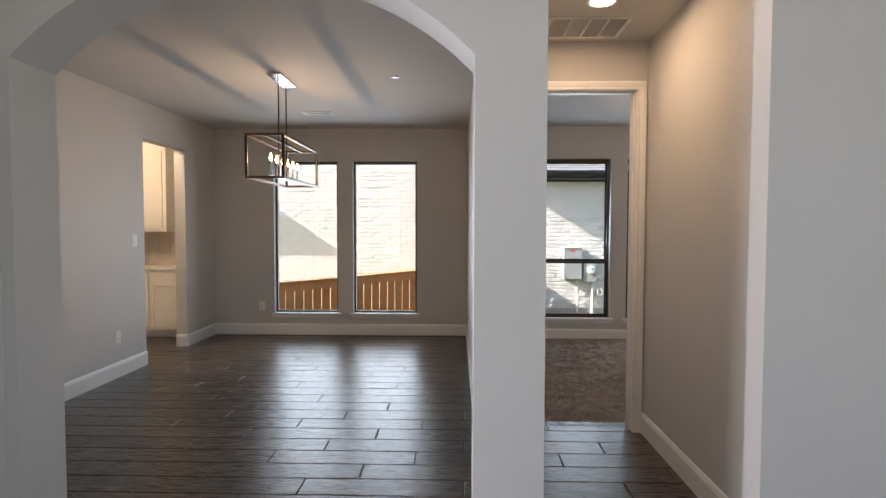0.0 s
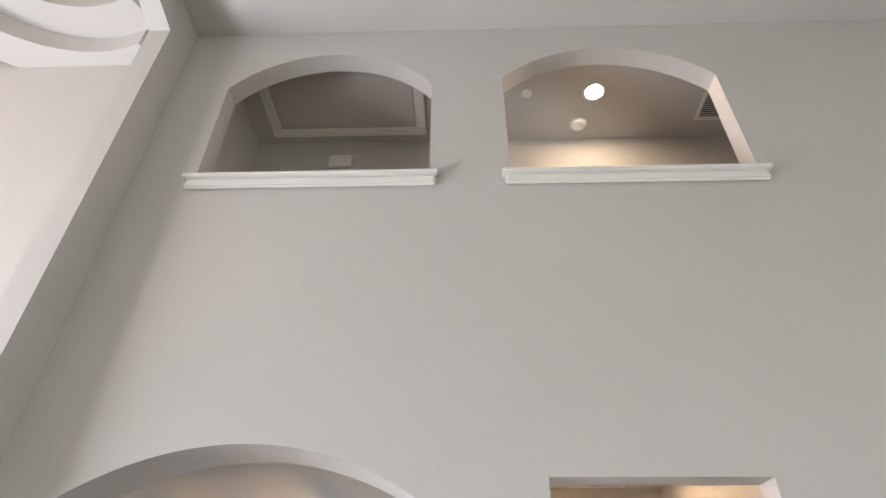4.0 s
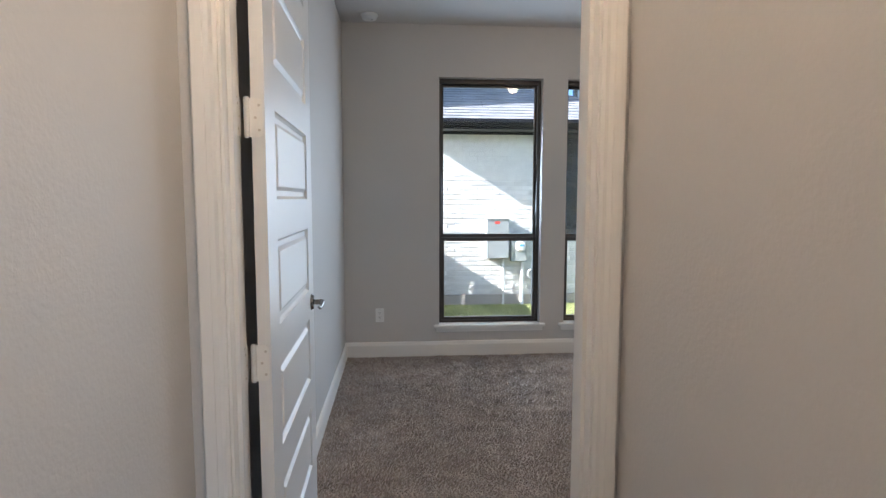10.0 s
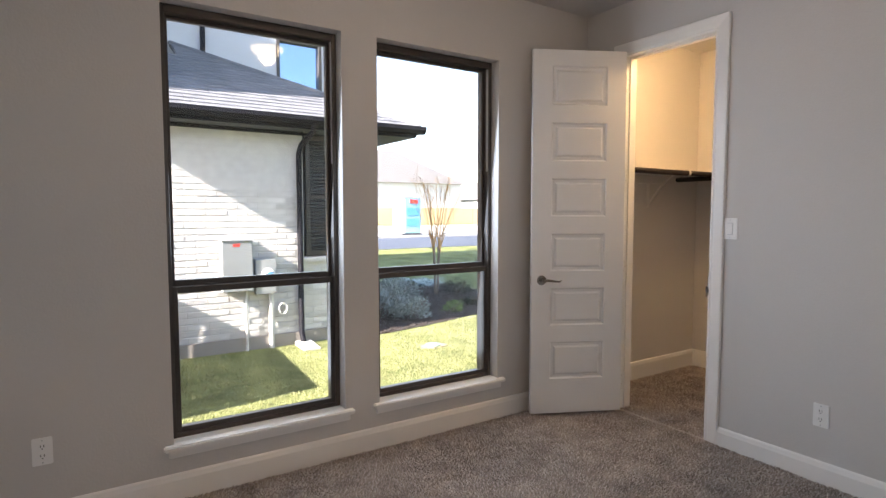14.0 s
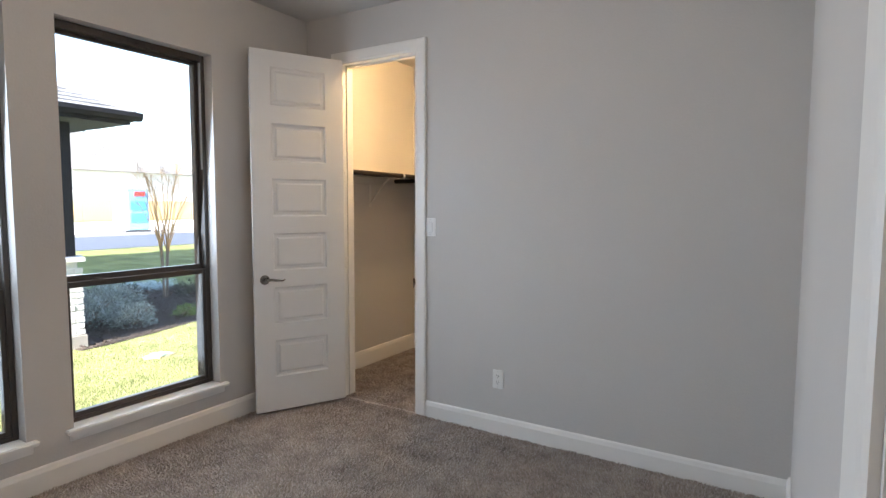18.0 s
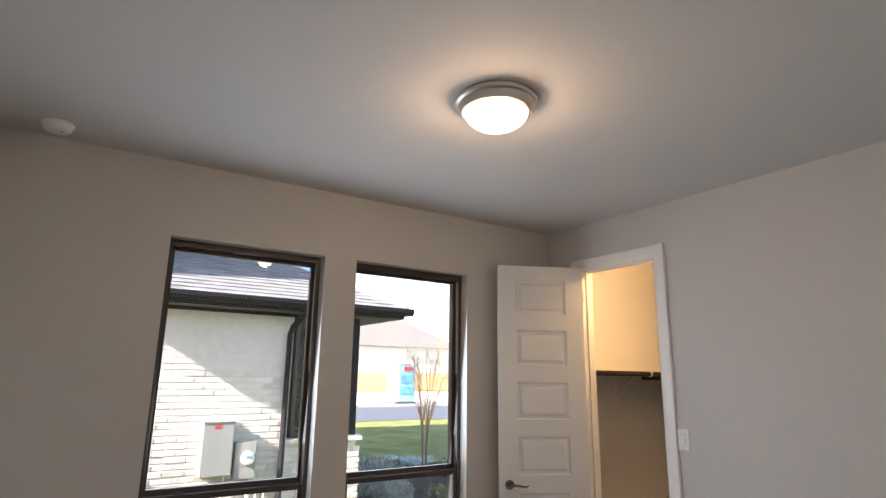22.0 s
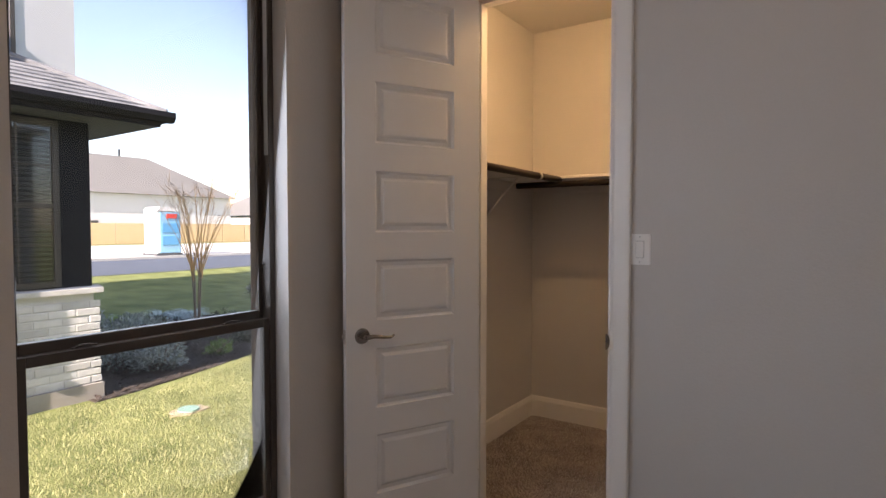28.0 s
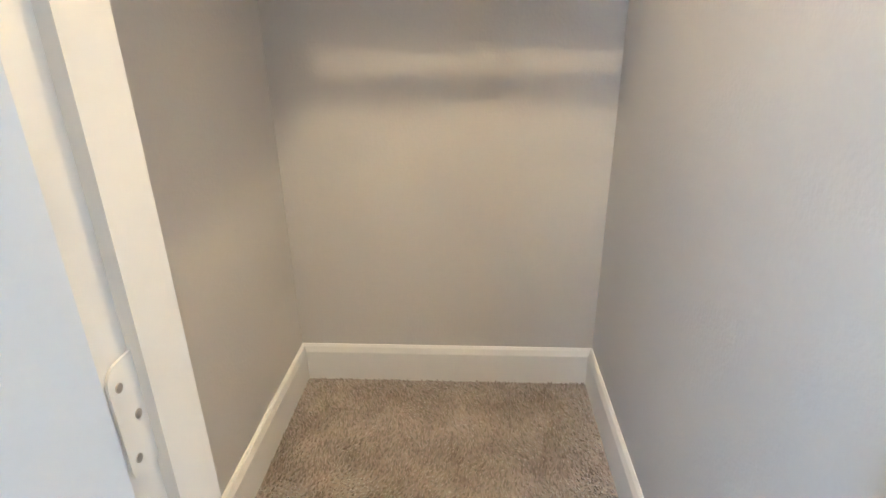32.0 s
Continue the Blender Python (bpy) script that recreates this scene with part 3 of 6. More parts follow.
def casing(u0, u1, top, along, face, side, wide=0.085, name="trim"):
    """Moulded casing round three sides of a door opening; u0, u1, top: its inner edges."""
    bm = bmesh.new()
    pr = casing_profile(wide)

    def at3(u, d, z):
        return (u, face + side * d, z) if along == "x" else (face + side * d, u, z)

    for s, u in ((-1, u0), (1, u1)):
        a = [bm.verts.new(at3(u + s * w, d, 0)) for w, d in pr]
        b = [bm.verts.new(at3(u + s * w, d, top + w)) for w, d in pr]
        for i in range(len(pr)):
            j = (i + 1) % len(pr)
            bm.faces.new((a[i], a[j], b[j], b[i]))
        bm.faces.new(a)
    a = [bm.verts.new(at3(u0 - w, d, top + w)) for w, d in pr]
    b = [bm.verts.new(at3(u1 + w, d, top + w)) for w, d in pr]
    for i in range(len(pr)):
        j = (i + 1) % len(pr)
        bm.faces.new((a[i], a[j], b[j], b[i]))
    return solid(name, bm, TRIM, "white painted moulded door casing", "door casing", kind="structure")


def jamb(u0, u1, top, along, a, b, stop_at, name="trim"):
    """Lining of a door opening, 20 mm thick, with a stop bead."""
    bm = bmesh.new()

    def bx(ua, ub, da, db, za, zb):
        if along == "x":
            box(bm, ua, min(da, db), za, ub, max(da, db), zb)
        else:
            box(bm, min(da, db), ua, za, max(da, db), ub, zb)

    bx(u0 - 0.019, u0, a, b, 0, top + 0.02)
    bx(u1, u1 + 0.019, a, b, 0, top + 0.02)
    bx(u0, u1, a, b, top, top + 0.02)
    s0, s1 = stop_at
    bx(u0, u0 + 0.011, s0, s1, 0, top - 0.011)
    bx(u1 - 0.011, u1, s0, s1, 0, top - 0.011)
    bx(u0, u1, s0, s1, top - 0.011, top)
    return solid(name, bm, TRIM, "white painted door jamb lining with stop bead", "door jamb", kind="structure")


def panel_door_mesh(w, h, t, panels):
    """A moulded door leaf lying in its own axes: x across from the hinge, y thickness, z up; panels: (x0, x1, z0, z1)."""
    bm = bmesh.new()
    xs = sorted({0.0, w, *[p[0] for p in panels], *[p[1] for p in panels]})
    zs = sorted({0.0, h, *[p[2] for p in panels], *[p[3] for p in panels]})
    rings = ((0.0, 0.0), (0.003, 0.005), (0.010, 0.0115), (0.026, 0.0105), (0.038, 0.0015), (0.042, 0.0008))
    for y, s in ((0.0, 1), (t, -1)):
        for xa, xb in zip(xs, xs[1:]):
            for za, zb in zip(zs, zs[1:]):
                if not any(p[0] <= xa + 1e-6 and xb <= p[1] + 1e-6 and p[2] <= za + 1e-6 and zb <= p[3] + 1e-6 for p in panels):
                    bm.faces.new([bm.verts.new(v) for v in ((xa, y, za), (xb, y, za), (xb, y, zb), (xa, y, zb))])
        for x0, x1, z0, z1 in panels:
            prev = None
            for inset, depth in rings:
                ring = [bm.verts.new(v) for v in ((x0 + inset, y + s * depth, z0 + inset), (x1 - inset, y + s * depth, z0 + inset), (x1 - inset, y + s * depth, z1 - inset), (x0 + inset, y + s * depth, z1 - inset))]
                if prev:
                    for i in range(4):
                        bm.faces.new((prev[i], prev[(i + 1) % 4], ring[(i + 1) % 4], ring[i]))
                prev = ring
            bm.faces.new(prev)
    for a, b in (((0, 0), (w, 0)), ((w, 0), (w, h)), ((w, h), (0, h)), ((0, h), (0, 0))):
        bm.faces.new([bm.verts.new(v) for v in ((a[0], 0, a[1]), (b[0], 0, b[1]), (b[0], t, b[1]), (a[0], t, a[1]))])
    bmesh.ops.remove_doubles(bm, verts=bm.verts[:], dist=1e-5)
    return bm


def six_panels(w, h, stile=0.131):
    bottom, top, gap = 0.238, 0.105, 0.116
    ph = (h - bottom - top - 5 * gap) / 6
    return [(stile, w - stile, bottom + i * (ph + gap), bottom + i * (ph + gap) + ph) for i in range(6)]


def lever(parent, x, z, y, s, toward):
    """A lever handle on a leaf face at y; s: the side it stands out to; toward: the way the lever points in x."""
    bm = bmesh.new()
    disc(bm, (x, y, z), 0.033, s * 0.010, 32, "Y", 0.028)
    disc(bm, (x, y + s * 0.008, z), 0.011, s * 0.040, 16, "Y")
    pts = [(x, y + s * 0.046, z), (x + toward * 0.03, y + s * 0.050, z + 0.004), (x + toward * 0.07, y + s * 0.050, z - 0.002), (x + toward * 0.105, y + s * 0.048, z - 0.006), (x + toward * 0.125, y + s * 0.044, z + 0.002)]
    tube(bm, pts, [0.010, 0.009, 0.0075, 0.006, 0.004], 10)
    part("handle", bm, DARK_NICKEL, parent, "dark satin nickel lever handle", local=True, smooth=True)


def jamb_plate(name, c, normal):
    """The fixed half of a hinge let into a jamb; built facing -y, then turned."""
    p = thing("hinge_plate", pose(*c, 0, 0, {"+x": 90, "-y": 0}[normal]), "white painted hinge plate let into the door jamb", "hinge", "jamb hinge plates")
    r, k = 0.014, [radians(a) for a in range(0, 91, 18)]
    ring = [(0.018, 0, -0.050), (0.018, 0, 0.050)]
    ring += [(-0.018 + r - r * math.sin(a), 0, 0.050 - r + r * math.cos(a)) for a in k] + [(-0.018 + r - r * math.cos(a), 0, -0.050 + r - r * math.sin(a)) for a in k]
    bm = bmesh.new()
    prism(bm, ring, (0, -0.0022, 0))
    part("plate", bm, TRIM, p, local=True)
    for x, z in ((-0.008, -0.032), (0.004, 0.0), (-0.008, 0.032)):
        bm = bmesh.new()
        disc(bm, (x, -0.0020, z), 0.0038, -0.0012, 10, "Y")
        part("screw", bm, NICKEL, p, local=True)


def leaf(name, m, w, h, label, lever_x_sign, hinges=(0.19, 0.897, 1.553, 2.24), back_handle=True, pin_far=True):
    """A door leaf with handle, latch and hinges; m: pose of its hinge edge at the floor, y of the leaf: its thickness."""
    t = 0.035
    d = thing(name, m, label, "door", kind="structure")
    part("leaf", panel_door_mesh(w, h, t, six_panels(w, h)), DOOR, d, local=True)
    for y, s in ((0.0, -1), (t, 1))[:2 if back_handle else 1]:
        lever(d, w - 0.07, 0.915, y, s, -1)
    bm = bmesh.new()
    rounded(bm, w - 0.001, 0.006, 0.885, w + 0.002, t - 0.006, 0.945, 0.001)
    rounded(bm, w + 0.001, 0.012, 0.905, w + 0.011, t - 0.012, 0.925, 0.002)
    part("latch", bm, NICKEL, d, "satin nickel latch plate", local=True)
    for z in hinges:
        bm = bmesh.new()
        r = 0.014
        ring = [(-0.0028, 0.004 + r - r * math.sin(radians(k)), z - 0.050 + r - r * math.cos(radians(k))) for k in range(0, 91, 18)]
        ring += [(-0.0028, 0.004 + r - r * math.cos(radians(k)), z + 0.050 - r + r * math.sin(radians(k))) for k in range(0, 91, 18)]
        prism(bm, ring + [(-0.0028, t + 0.004, z + 0.050), (-0.0028, t + 0.004, z - 0.050)], (0.004, 0, 0))
        for k in range(5):
            disc(bm, (-0.005, t + 0.010, z - 0.050 + k * 0.0202), 0.0075, 0.0192, 12)
        disc(bm, (-0.005, t + 0.010, z - 0.053), 0.0055, 0.106, 12)
        if not pin_far:
            bmesh.ops.transform(bm, matrix=Matrix.Translation((0, t, 0)) @ Matrix.Scale(-1, 4, (0, 1, 0)), verts=bm.verts[:])
        hg = part("hinge", bm, TRIM, d, "white painted hinge", local=True)
        for k, yy in ((-0.032, 0.014), (0.0, 0.024), (0.032, 0.014)):
            bm = bmesh.new()
            disc(bm, (-0.0037, yy if pin_far else t - yy, z + k), 0.0038, 0.0016, 10, "X")
            part("screw", bm, NICKEL, hg, local=True)
    return d


# bedroom door, open against the bedroom's west wall
casing(1.419, 2.333, 2.443, "x", YD, -1, 0.060)
jamb(1.425, 2.327, 2.443, "x", YD, YDB, (5.159, 5.194))
ax = math.atan2(0.875, -0.014)
leaf("door_1", Matrix.Translation((1.487, 5.270, 0.014)) @ Matrix.Rotation(ax, 4, "Z") @ Matrix.Translation((0, -0.0, 0)), 0.875, 2.432,
     "white six-panel bedroom door standing open against the wall", 1, back_handle=False)
for z in (0.204, 0.911, 1.567, 2.254):
    jamb_plate("door_1", (1.4255, 5.2435, z), "+x")
bm = bmesh.new()
pr = casing_profile()
prism(bm, [(2.427 + w, 5.308 + d, 0) for w, d in pr], (0, 0, 2.53))
box(bm, 2.414, YDB + 0.001, 0, 2.421, 5.308, 2.53)
solid("trim", bm, TRIM, "white painted moulded casing at the bedroom wall end", "door casing", kind="structure")
# closet door, open into the bedroom
casing(7.509, 8.161, 2.443, "y", XB1, -1)
jamb(7.515, 8.155, 2.443, "y", XB1, XB1 + 0.115, (XB1 + 0.04, XB1 + 0.075))
ang = 2.685
hinge_corner = Vector((4.951, 8.103, 0.015))
leaf("door_2", Matrix.Translation(hinge_corner) @ Matrix.Rotation(ang, 4, "Z") @ Matrix.Translation((0, -0.035, 0)), 0.640, 2.440,
     "white six-panel closet door standing open in front of the window wall", 1, pin_far=False)
for z in (0.205, 1.010, 1.640, 2.255):
    jamb_plate("door_2", (XB1 + 0.026, 8.1545, z), "-y")
bm = bmesh.new()
rounded(bm, XB1 - 0.018, 7.5145, 0.884, XB1 + 0.034, 7.5175, 0.938, 0.001)
box(bm, XB1 + 0.014, 7.5175, 0.897, XB1 + 0.028, 7.518, 0.925)
prism(bm, [(XB1 - 0.021, 7.5175 - 0.0165 * math.sin(k), 0.911 - 0.033 * math.cos(k)) for k in [radians(15 * i) for i in range(13)]], (0.004, 0, 0))
solid("strike_plate", bm, DARK_NICKEL, "satin nickel strike plate with curved lip on the closet jamb", "strike plate", place=(XB1 + 0.02, 7.516, 0.92))
bm = bmesh.new()
tube(bm, [(4.62, YW - 0.016, 0.085), (4.62, YW - 0.075, 0.085)], 0.006, 10)
disc(bm, (4.62, YW - 0.075, 0.085), 0.012, -0.018, 14, "Y")
solid("door_stop", bm, NICKEL, "satin nickel spring door stop on the baseboard", "door stop", place=(4.62, YW - 0.02, 0.085), smooth=True)


# ---- windows ----
def window(name, u0, u1, z0, z1, face, back, hung, label):
    """A dark bronze window set deep in a drywall opening, with a white stool and apron."""
    w = thing(name, ((u0 + u1) / 2, face, z0), label, "window", kind="structure")
    yf = face + 0.075      # room face of the frame
    fw = 0.026
    bm = bmesh.new()
    for a in ((u0, yf, z0, u0 + fw, back - 0.02, z1), (u1 - fw, yf, z0, u1, back - 0.02, z1), (u0 + fw, yf, z1 - 0.04, u1 - fw, back - 0.02, z1), (u0 + fw, yf, z0, u1 - fw, back - 0.02, z0 + 0.024)):
        rounded(bm, *a, 0.003, 1)
    part("window_frame", bm, BRONZE, w, "dark bronze aluminium frame")
    if hung:
        zm = z0 + (z1 - z0) * 0.353
        for nm, za, zb, yy in (("lower_sash", z0 + 0.024, zm + 0.010, yf + 0.010), ("upper_sash", zm + 0.004, z1 - 0.04, yf + 0.046)):
            bm = bmesh.new()
            s = 0.024 if nm == "lower_sash" else 0.018
            a0, a1 = u0 + fw, u1 - fw
            for q in ((a0, yy, za, a0 + s, yy + 0.028, zb), (a1 - s, yy, za, a1, yy + 0.028, zb), (a0 + s, yy, zb - 0.032 if nm == "lower_sash" else zb - 0.018, a1 - s, yy + 0.030, zb), (a0 + s, yy, za, a1 - s, yy + 0.030, za + (0.026 if nm == "lower_sash" else 0.036))):
                rounded(bm, *q, 0.002, 1)
            sash = part(nm, bm, BRONZE, w)
            bm = bmesh.new()
            box(bm, a0 + s, yy + 0.012, za + 0.03, a1 - s, yy + 0.015, zb - 0.017)
            g = part("pane", bm, GLASS, sash, "clear window glass")
            g.visible_shadow = False
        for k in (0.22, 0.78):
            bm = bmesh.new()
            x = u0 + (u1 - u0) * k
            rounded(bm, x - 0.028, yf + 0.016, zm + 0.009, x + 0.028, yf + 0.034, zm + 0.014, 0.002)
            tube(bm, [(x - 0.018, yf + 0.020, zm + 0.015), (x, yf + 0.013, zm + 0.020), (x + 0.034, yf + 0.006, zm + 0.017)], [0.004, 0.004, 0.003], 8)
            part("sash_lock", bm, BRONZE, w, "dark bronze sash lock", smooth=True)
        bm = bmesh.new()
        rounded(bm, u1 - fw - 0.001, yf + 0.004, z0 + (z1 - z0) * 0.66, u1 - fw + 0.012, yf + 0.03, z1 - 0.042, 0.002)
        part("jamb_track", bm, LINER, w, "pale grey vinyl balance track")
    else:
        bm = bmesh.new()
        box(bm, u0 + fw, yf + 0.035, z0 + 0.03, u1 - fw, yf + 0.039, z1 - 0.04)
        g = part("pane", bm, GLASS, w, "clear window glass")
        g.visible_shadow = False
    bm = bmesh.new()
    rounded(bm, u0 - 0.045, face - 0.040, z0 - 0.022, u1 + 0.045, face + 0.001, z0 + 0.003, 0.006, 3)
    rounded(bm, u0 + 0.001, face, z0 - 0.02, u1 - 0.001, yf + 0.001, z0 + 0.0025, 0.002, 1)
    part("window_sill", bm, TRIM, w, "white painted window stool")
    bm = bmesh.new()
    rounded(bm, u0 - 0.025, face - 0.016, z0 - 0.062, u1 + 0.025, face + 0.0005, z0 - 0.022, 0.005, 2)
    part("apron", bm, TRIM, w, "white painted apron under the stool")
    return w


window("window_1", 2.192, 3.080, 0.268, 2.375, YW, YWB, True, "dark bronze single-hung bedroom window with white sill")
window("window_2", 3.295, 4.180, 0.268, 2.375, YW, YWB, True, "dark bronze single-hung bedroom window beside the closet door")
window("window_3", -1.425, -0.555, 0.295, 2.36, YDW, YWB + 0.06, False, "tall dark bronze fixed dining room window with white sill")
window("window_4", -0.345, 0.520, 0.295, 2.36, YDW, YWB + 0.06, False, "tall dark bronze fixed dining room window with white sill")

# sills of the upper foyer openings
for u0, u1 in ((-0.42, 0.918), (1.376, 2.745)):
    bm = bmesh.new()
    rounded(bm, u0 - 0.05, YF - 0.055, 4.018, u1 + 0.05, YFB + 0.03, 4.046, 0.006, 3)
    rounded(bm, u0 - 0.035, YF - 0.030, 3.955, u1 + 0.035, YF - 0.001, 4.018, 0.010, 3)
    solid("trim", bm, TRIM, "white moulded sill under the arched loft opening", "sill", kind="structure")


# ---- electrical plates ----
def plate(name, c, normal, label, kind_of, w=0.074, h=0.120):
    """A wall plate at c on a wall whose outward normal is given; built facing -y, then turned."""
    turn = {"-y": 0, "+x": 90, "-x": -90, "+y": 180}[normal]
    m = pose(*c, 0, 0, turn)
    cat = "outlet" if kind_of == "outlet" else "switch"
    p = thing(name, m, label, cat)
    bm = bmesh.new()
    rounded(bm, -w / 2, -0.006, -h / 2, w / 2, 0.006, h / 2, 0.003)
    part("plate", bm, PLASTIC, p, local=True)
    if kind_of == "outlet":
        for z in (-0.021, 0.021):
            bm = bmesh.new()
            rounded(bm, -0.016, -0.0085, z - 0.015, 0.016, -0.005, z + 0.015, 0.004)
            r = part("receptacle", bm, PLASTIC, p, local=True)
            bm = bmesh.new()
            for x in (-0.006, 0.006):
                box(bm, x - 0.0014, -0.0090, z - 0.001, x + 0.0014, -0.0080, z + 0.009)
            disc(bm, (0, -0.0080, z - 0.008), 0.0027, -0.001, 10, "Y")
            part("slot", bm, DARK_SLOT, r, local=True)
    elif kind_of == "rocker":
        bm = bmesh.new()
        rounded(bm, -0.0165, -0.0075, -0.034, 0.0165, -0.005, 0.034, 0.001)
        part("rocker_frame", bm, LINER, p, local=True)
        bm = bmesh.new()
        prism(bm, [(-0.015, -0.0075, -0.032), (-0.015, -0.0125, -0.032), (-0.015, -0.0085, 0.0), (-0.015, -0.0105, 0.032), (-0.015, -0.0075, 0.032)], (0.030, 0, 0))
        part("rocker", bm, PLASTIC, p, local=True)
    else:
        bm = bmesh.new()
        rounded(bm, -0.0175, -0.0075, -0.034, 0.0175, -0.005, 0.037, 0.001)
        part("switch_frame", bm, PLASTIC, p, local=True)
        # grey puts shade on the pressed-in half of the white rocker
        bm = bmesh.new()
        rounded(bm, -0.0155, -0.0082, 0.002, 0.0155, -0.006, 0.035, 0.001)
        part("recessed_half", bm, LINER, p, "recessed upper half, greyed for the shade on it", local=True)
        bm = bmesh.new()
        prism(bm, [(-0.0155, -0.0070, -0.032), (-0.0155, -0.0170, -0.030), (-0.0155, -0.0150, -0.003), (-0.0155, -0.0085, 0.001), (-0.0155, -0.0070, 0.001)], (0.031, 0, 0))
        part("rocker", bm, PLASTIC, p, "lower half tipped out of the plate", local=True)
    for z in (-h / 2 + 0.011, h / 2 - 0.011):
        bm = bmesh.new()
        disc(bm, (0, -0.0055, z), 0.0028, -0.0014, 10, "Y")
        part("screw", bm, LINER, p, local=True)
    return p


plate("light_switch", (XB1, 7.389, 1.292), "-x", "white rocker light switch beside the closet door", "rocker", 0.082, 0.122)
plate("light_switch", (XH0, 3.965, 1.246), "+x", "white light switch pressed in at the top in the hall", "tipped", 0.076, 0.126)
plate("light_switch", (XD0, 6.750, 1.327), "+x", "white light switch beside the pantry opening", "rocker", 0.074, 0.120)
plate("power_outlet", (XB1, 6.881, 0.345), "-x", "white duplex power outlet above the baseboard", "outlet")
plate("power_outlet", (1.680, YW, 0.360), "-y", "white duplex power outlet under the bedroom window wall", "outlet")
plate("power_outlet", (XD0, 6.440, 0.390), "+x", "white duplex power outlet on the dining room wall", "outlet")
plate("power_outlet", (-1.60, YDW, 0.390), "-y", "white duplex power outlet beside the dining room window", "outlet")


# ---- ceiling things ----
def flush_light(c):
    f = thing("ceiling_light", c, "lit flush-mount ceiling light with brushed nickel rim", "ceiling light")
    bm = bmesh.new()
    lathe(bm, [(0.172, 0.0), (0.178, -0.008), (0.174, -0.020), (0.163, -0.026), (0.160, -0.038), (0.147, -0.056), (0.135, -0.058), (0.130, -0.02)], c)
    part("rim", bm, NICKEL, f, "brushed nickel stepped rim", smooth=True)
    bm = bmesh.new()
    lathe(bm, [(0.134, -0.052)] + [(0.134 * math.cos(a), -0.055 - 0.075 * math.sin(a)) for a in [radians(k) for k in range(8, 90, 9)]], c)
    g = part("shade", bm, GLOW, f, "glowing frosted glass bowl", smooth=True)
    g.visible_shadow = False


flush_light((3.20, 6.93, CEIL_H + 0.01))


def can_light(c, r=0.088):
    f = thing("recessed_light", c, "lit round recessed ceiling light with white trim", "recessed light")
    bm = bmesh.new()
    lathe(bm, [(r, 0.0), (r, -0.004), (r - 0.012, -0.008), (r - 0.022, -0.003), (r - 0.022, 0.0)], c)
    part("trim_ring", bm, TRIM, f, smooth=True)
    bm = bmesh.new()
    disc(bm, (c[0], c[1], c[2] - 0.004), r - 0.022, 0.003, 32)
    part("lens", bm, GLOW_CAN, f, "glowing lens").visible_shadow = False


can_light((1.90, 4.42, CEIL_H - 0.005))
can_light((2.14, 3.85, 5.40))


def vent(c, w, d, label, bars_along="x", pitch=0.020, back=None, ribs=0):
    """A ceiling register with a frame and slats; w along x, d along y."""
    v = thing("ceiling_vent", c, label, "vent")
    x, y, z = c
    bm = bmesh.new()
    f = 0.028
    for a in ((x - w / 2, y - d / 2, z - 0.007, x + w / 2, y - d / 2 + f, z), (x - w / 2, y + d / 2 - f, z - 0.007, x + w / 2, y + d / 2, z), (x - w / 2, y - d / 2 + f, z - 0.007, x - w / 2 + f, y + d / 2 - f, z), (x + w / 2 - f, y - d / 2 + f, z - 0.007, x + w / 2, y + d / 2 - f, z)):
        rounded(bm, *a, 0.002, 1)
    part("vent_frame", bm, TRIM, v)
    bm = bmesh.new()
    box(bm, x - w / 2 + f, y - d / 2 + f, z - 0.002, x + w / 2 - f, y + d / 2 - f, z - 0.0005)
    # dark by default, standing in for the shade up in the duct
    part("backing", bm, back or DARK_SLOT, v, "sheet across the duct behind the slats")
    for i in range(ribs):
        bm = bmesh.new()
        xx = x - w / 2 + f + (i + 1) * (w - 2 * f) / (ribs + 1)
        rounded(bm, xx - 0.006, y - d / 2 + f, z - 0.011, xx + 0.006, y + d / 2 - f, z - 0.001, 0.001, 1)
        part("rib", bm, TRIM, v)
    n = max(4, int((d - 2 * f) / pitch)) if bars_along == "x" else max(4, int((w - 2 * f) / pitch))
    for i in range(n):
        bm = bmesh.new()
        if bars_along == "x":
            yy = y - d / 2 + f + (i + 0.5) * (d - 2 * f) / n
            prism(bm, [(x - w / 2 + f, yy - 0.007, z - 0.009), (x - w / 2 + f, yy - 0.005, z - 0.010), (x - w / 2 + f, yy + 0.007, z - 0.002), (x - w / 2 + f, yy + 0.005, z - 0.002)], (w - 2 * f, 0, 0))
        else:
            xx = x - w / 2 + f + (i + 0.5) * (w - 2 * f) / n
            prism(bm, [(xx - 0.007, y - d / 2 + f, z - 0.009), (xx - 0.005, y - d / 2 + f, z - 0.010), (xx + 0.007, y - d / 2 + f, z - 0.002), (xx + 0.005, y - d / 2 + f, z - 0.002)], (0, d - 2 * f, 0))
        part("slat", bm, TRIM, v)
    return v


vent((1.755, 6.60, CEIL_H + 0.01), 0.20, 0.36, "white ceiling air register in the bedroom", "y")
vent((-0.545, 7.59, CEIL_H), 0.36, 0.20, "white ceiling air register in the dining room", "y", 0.034)
vent((1.90, 4.85, CEIL_H - 0.005), 0.52, 0.38, "white return-air grille in the hall ceiling", "x", 0.012, CEIL, 3)
vent((3.15, 4.0, 5.40), 0.30, 0.30, "white ceiling air register in the loft", "x")


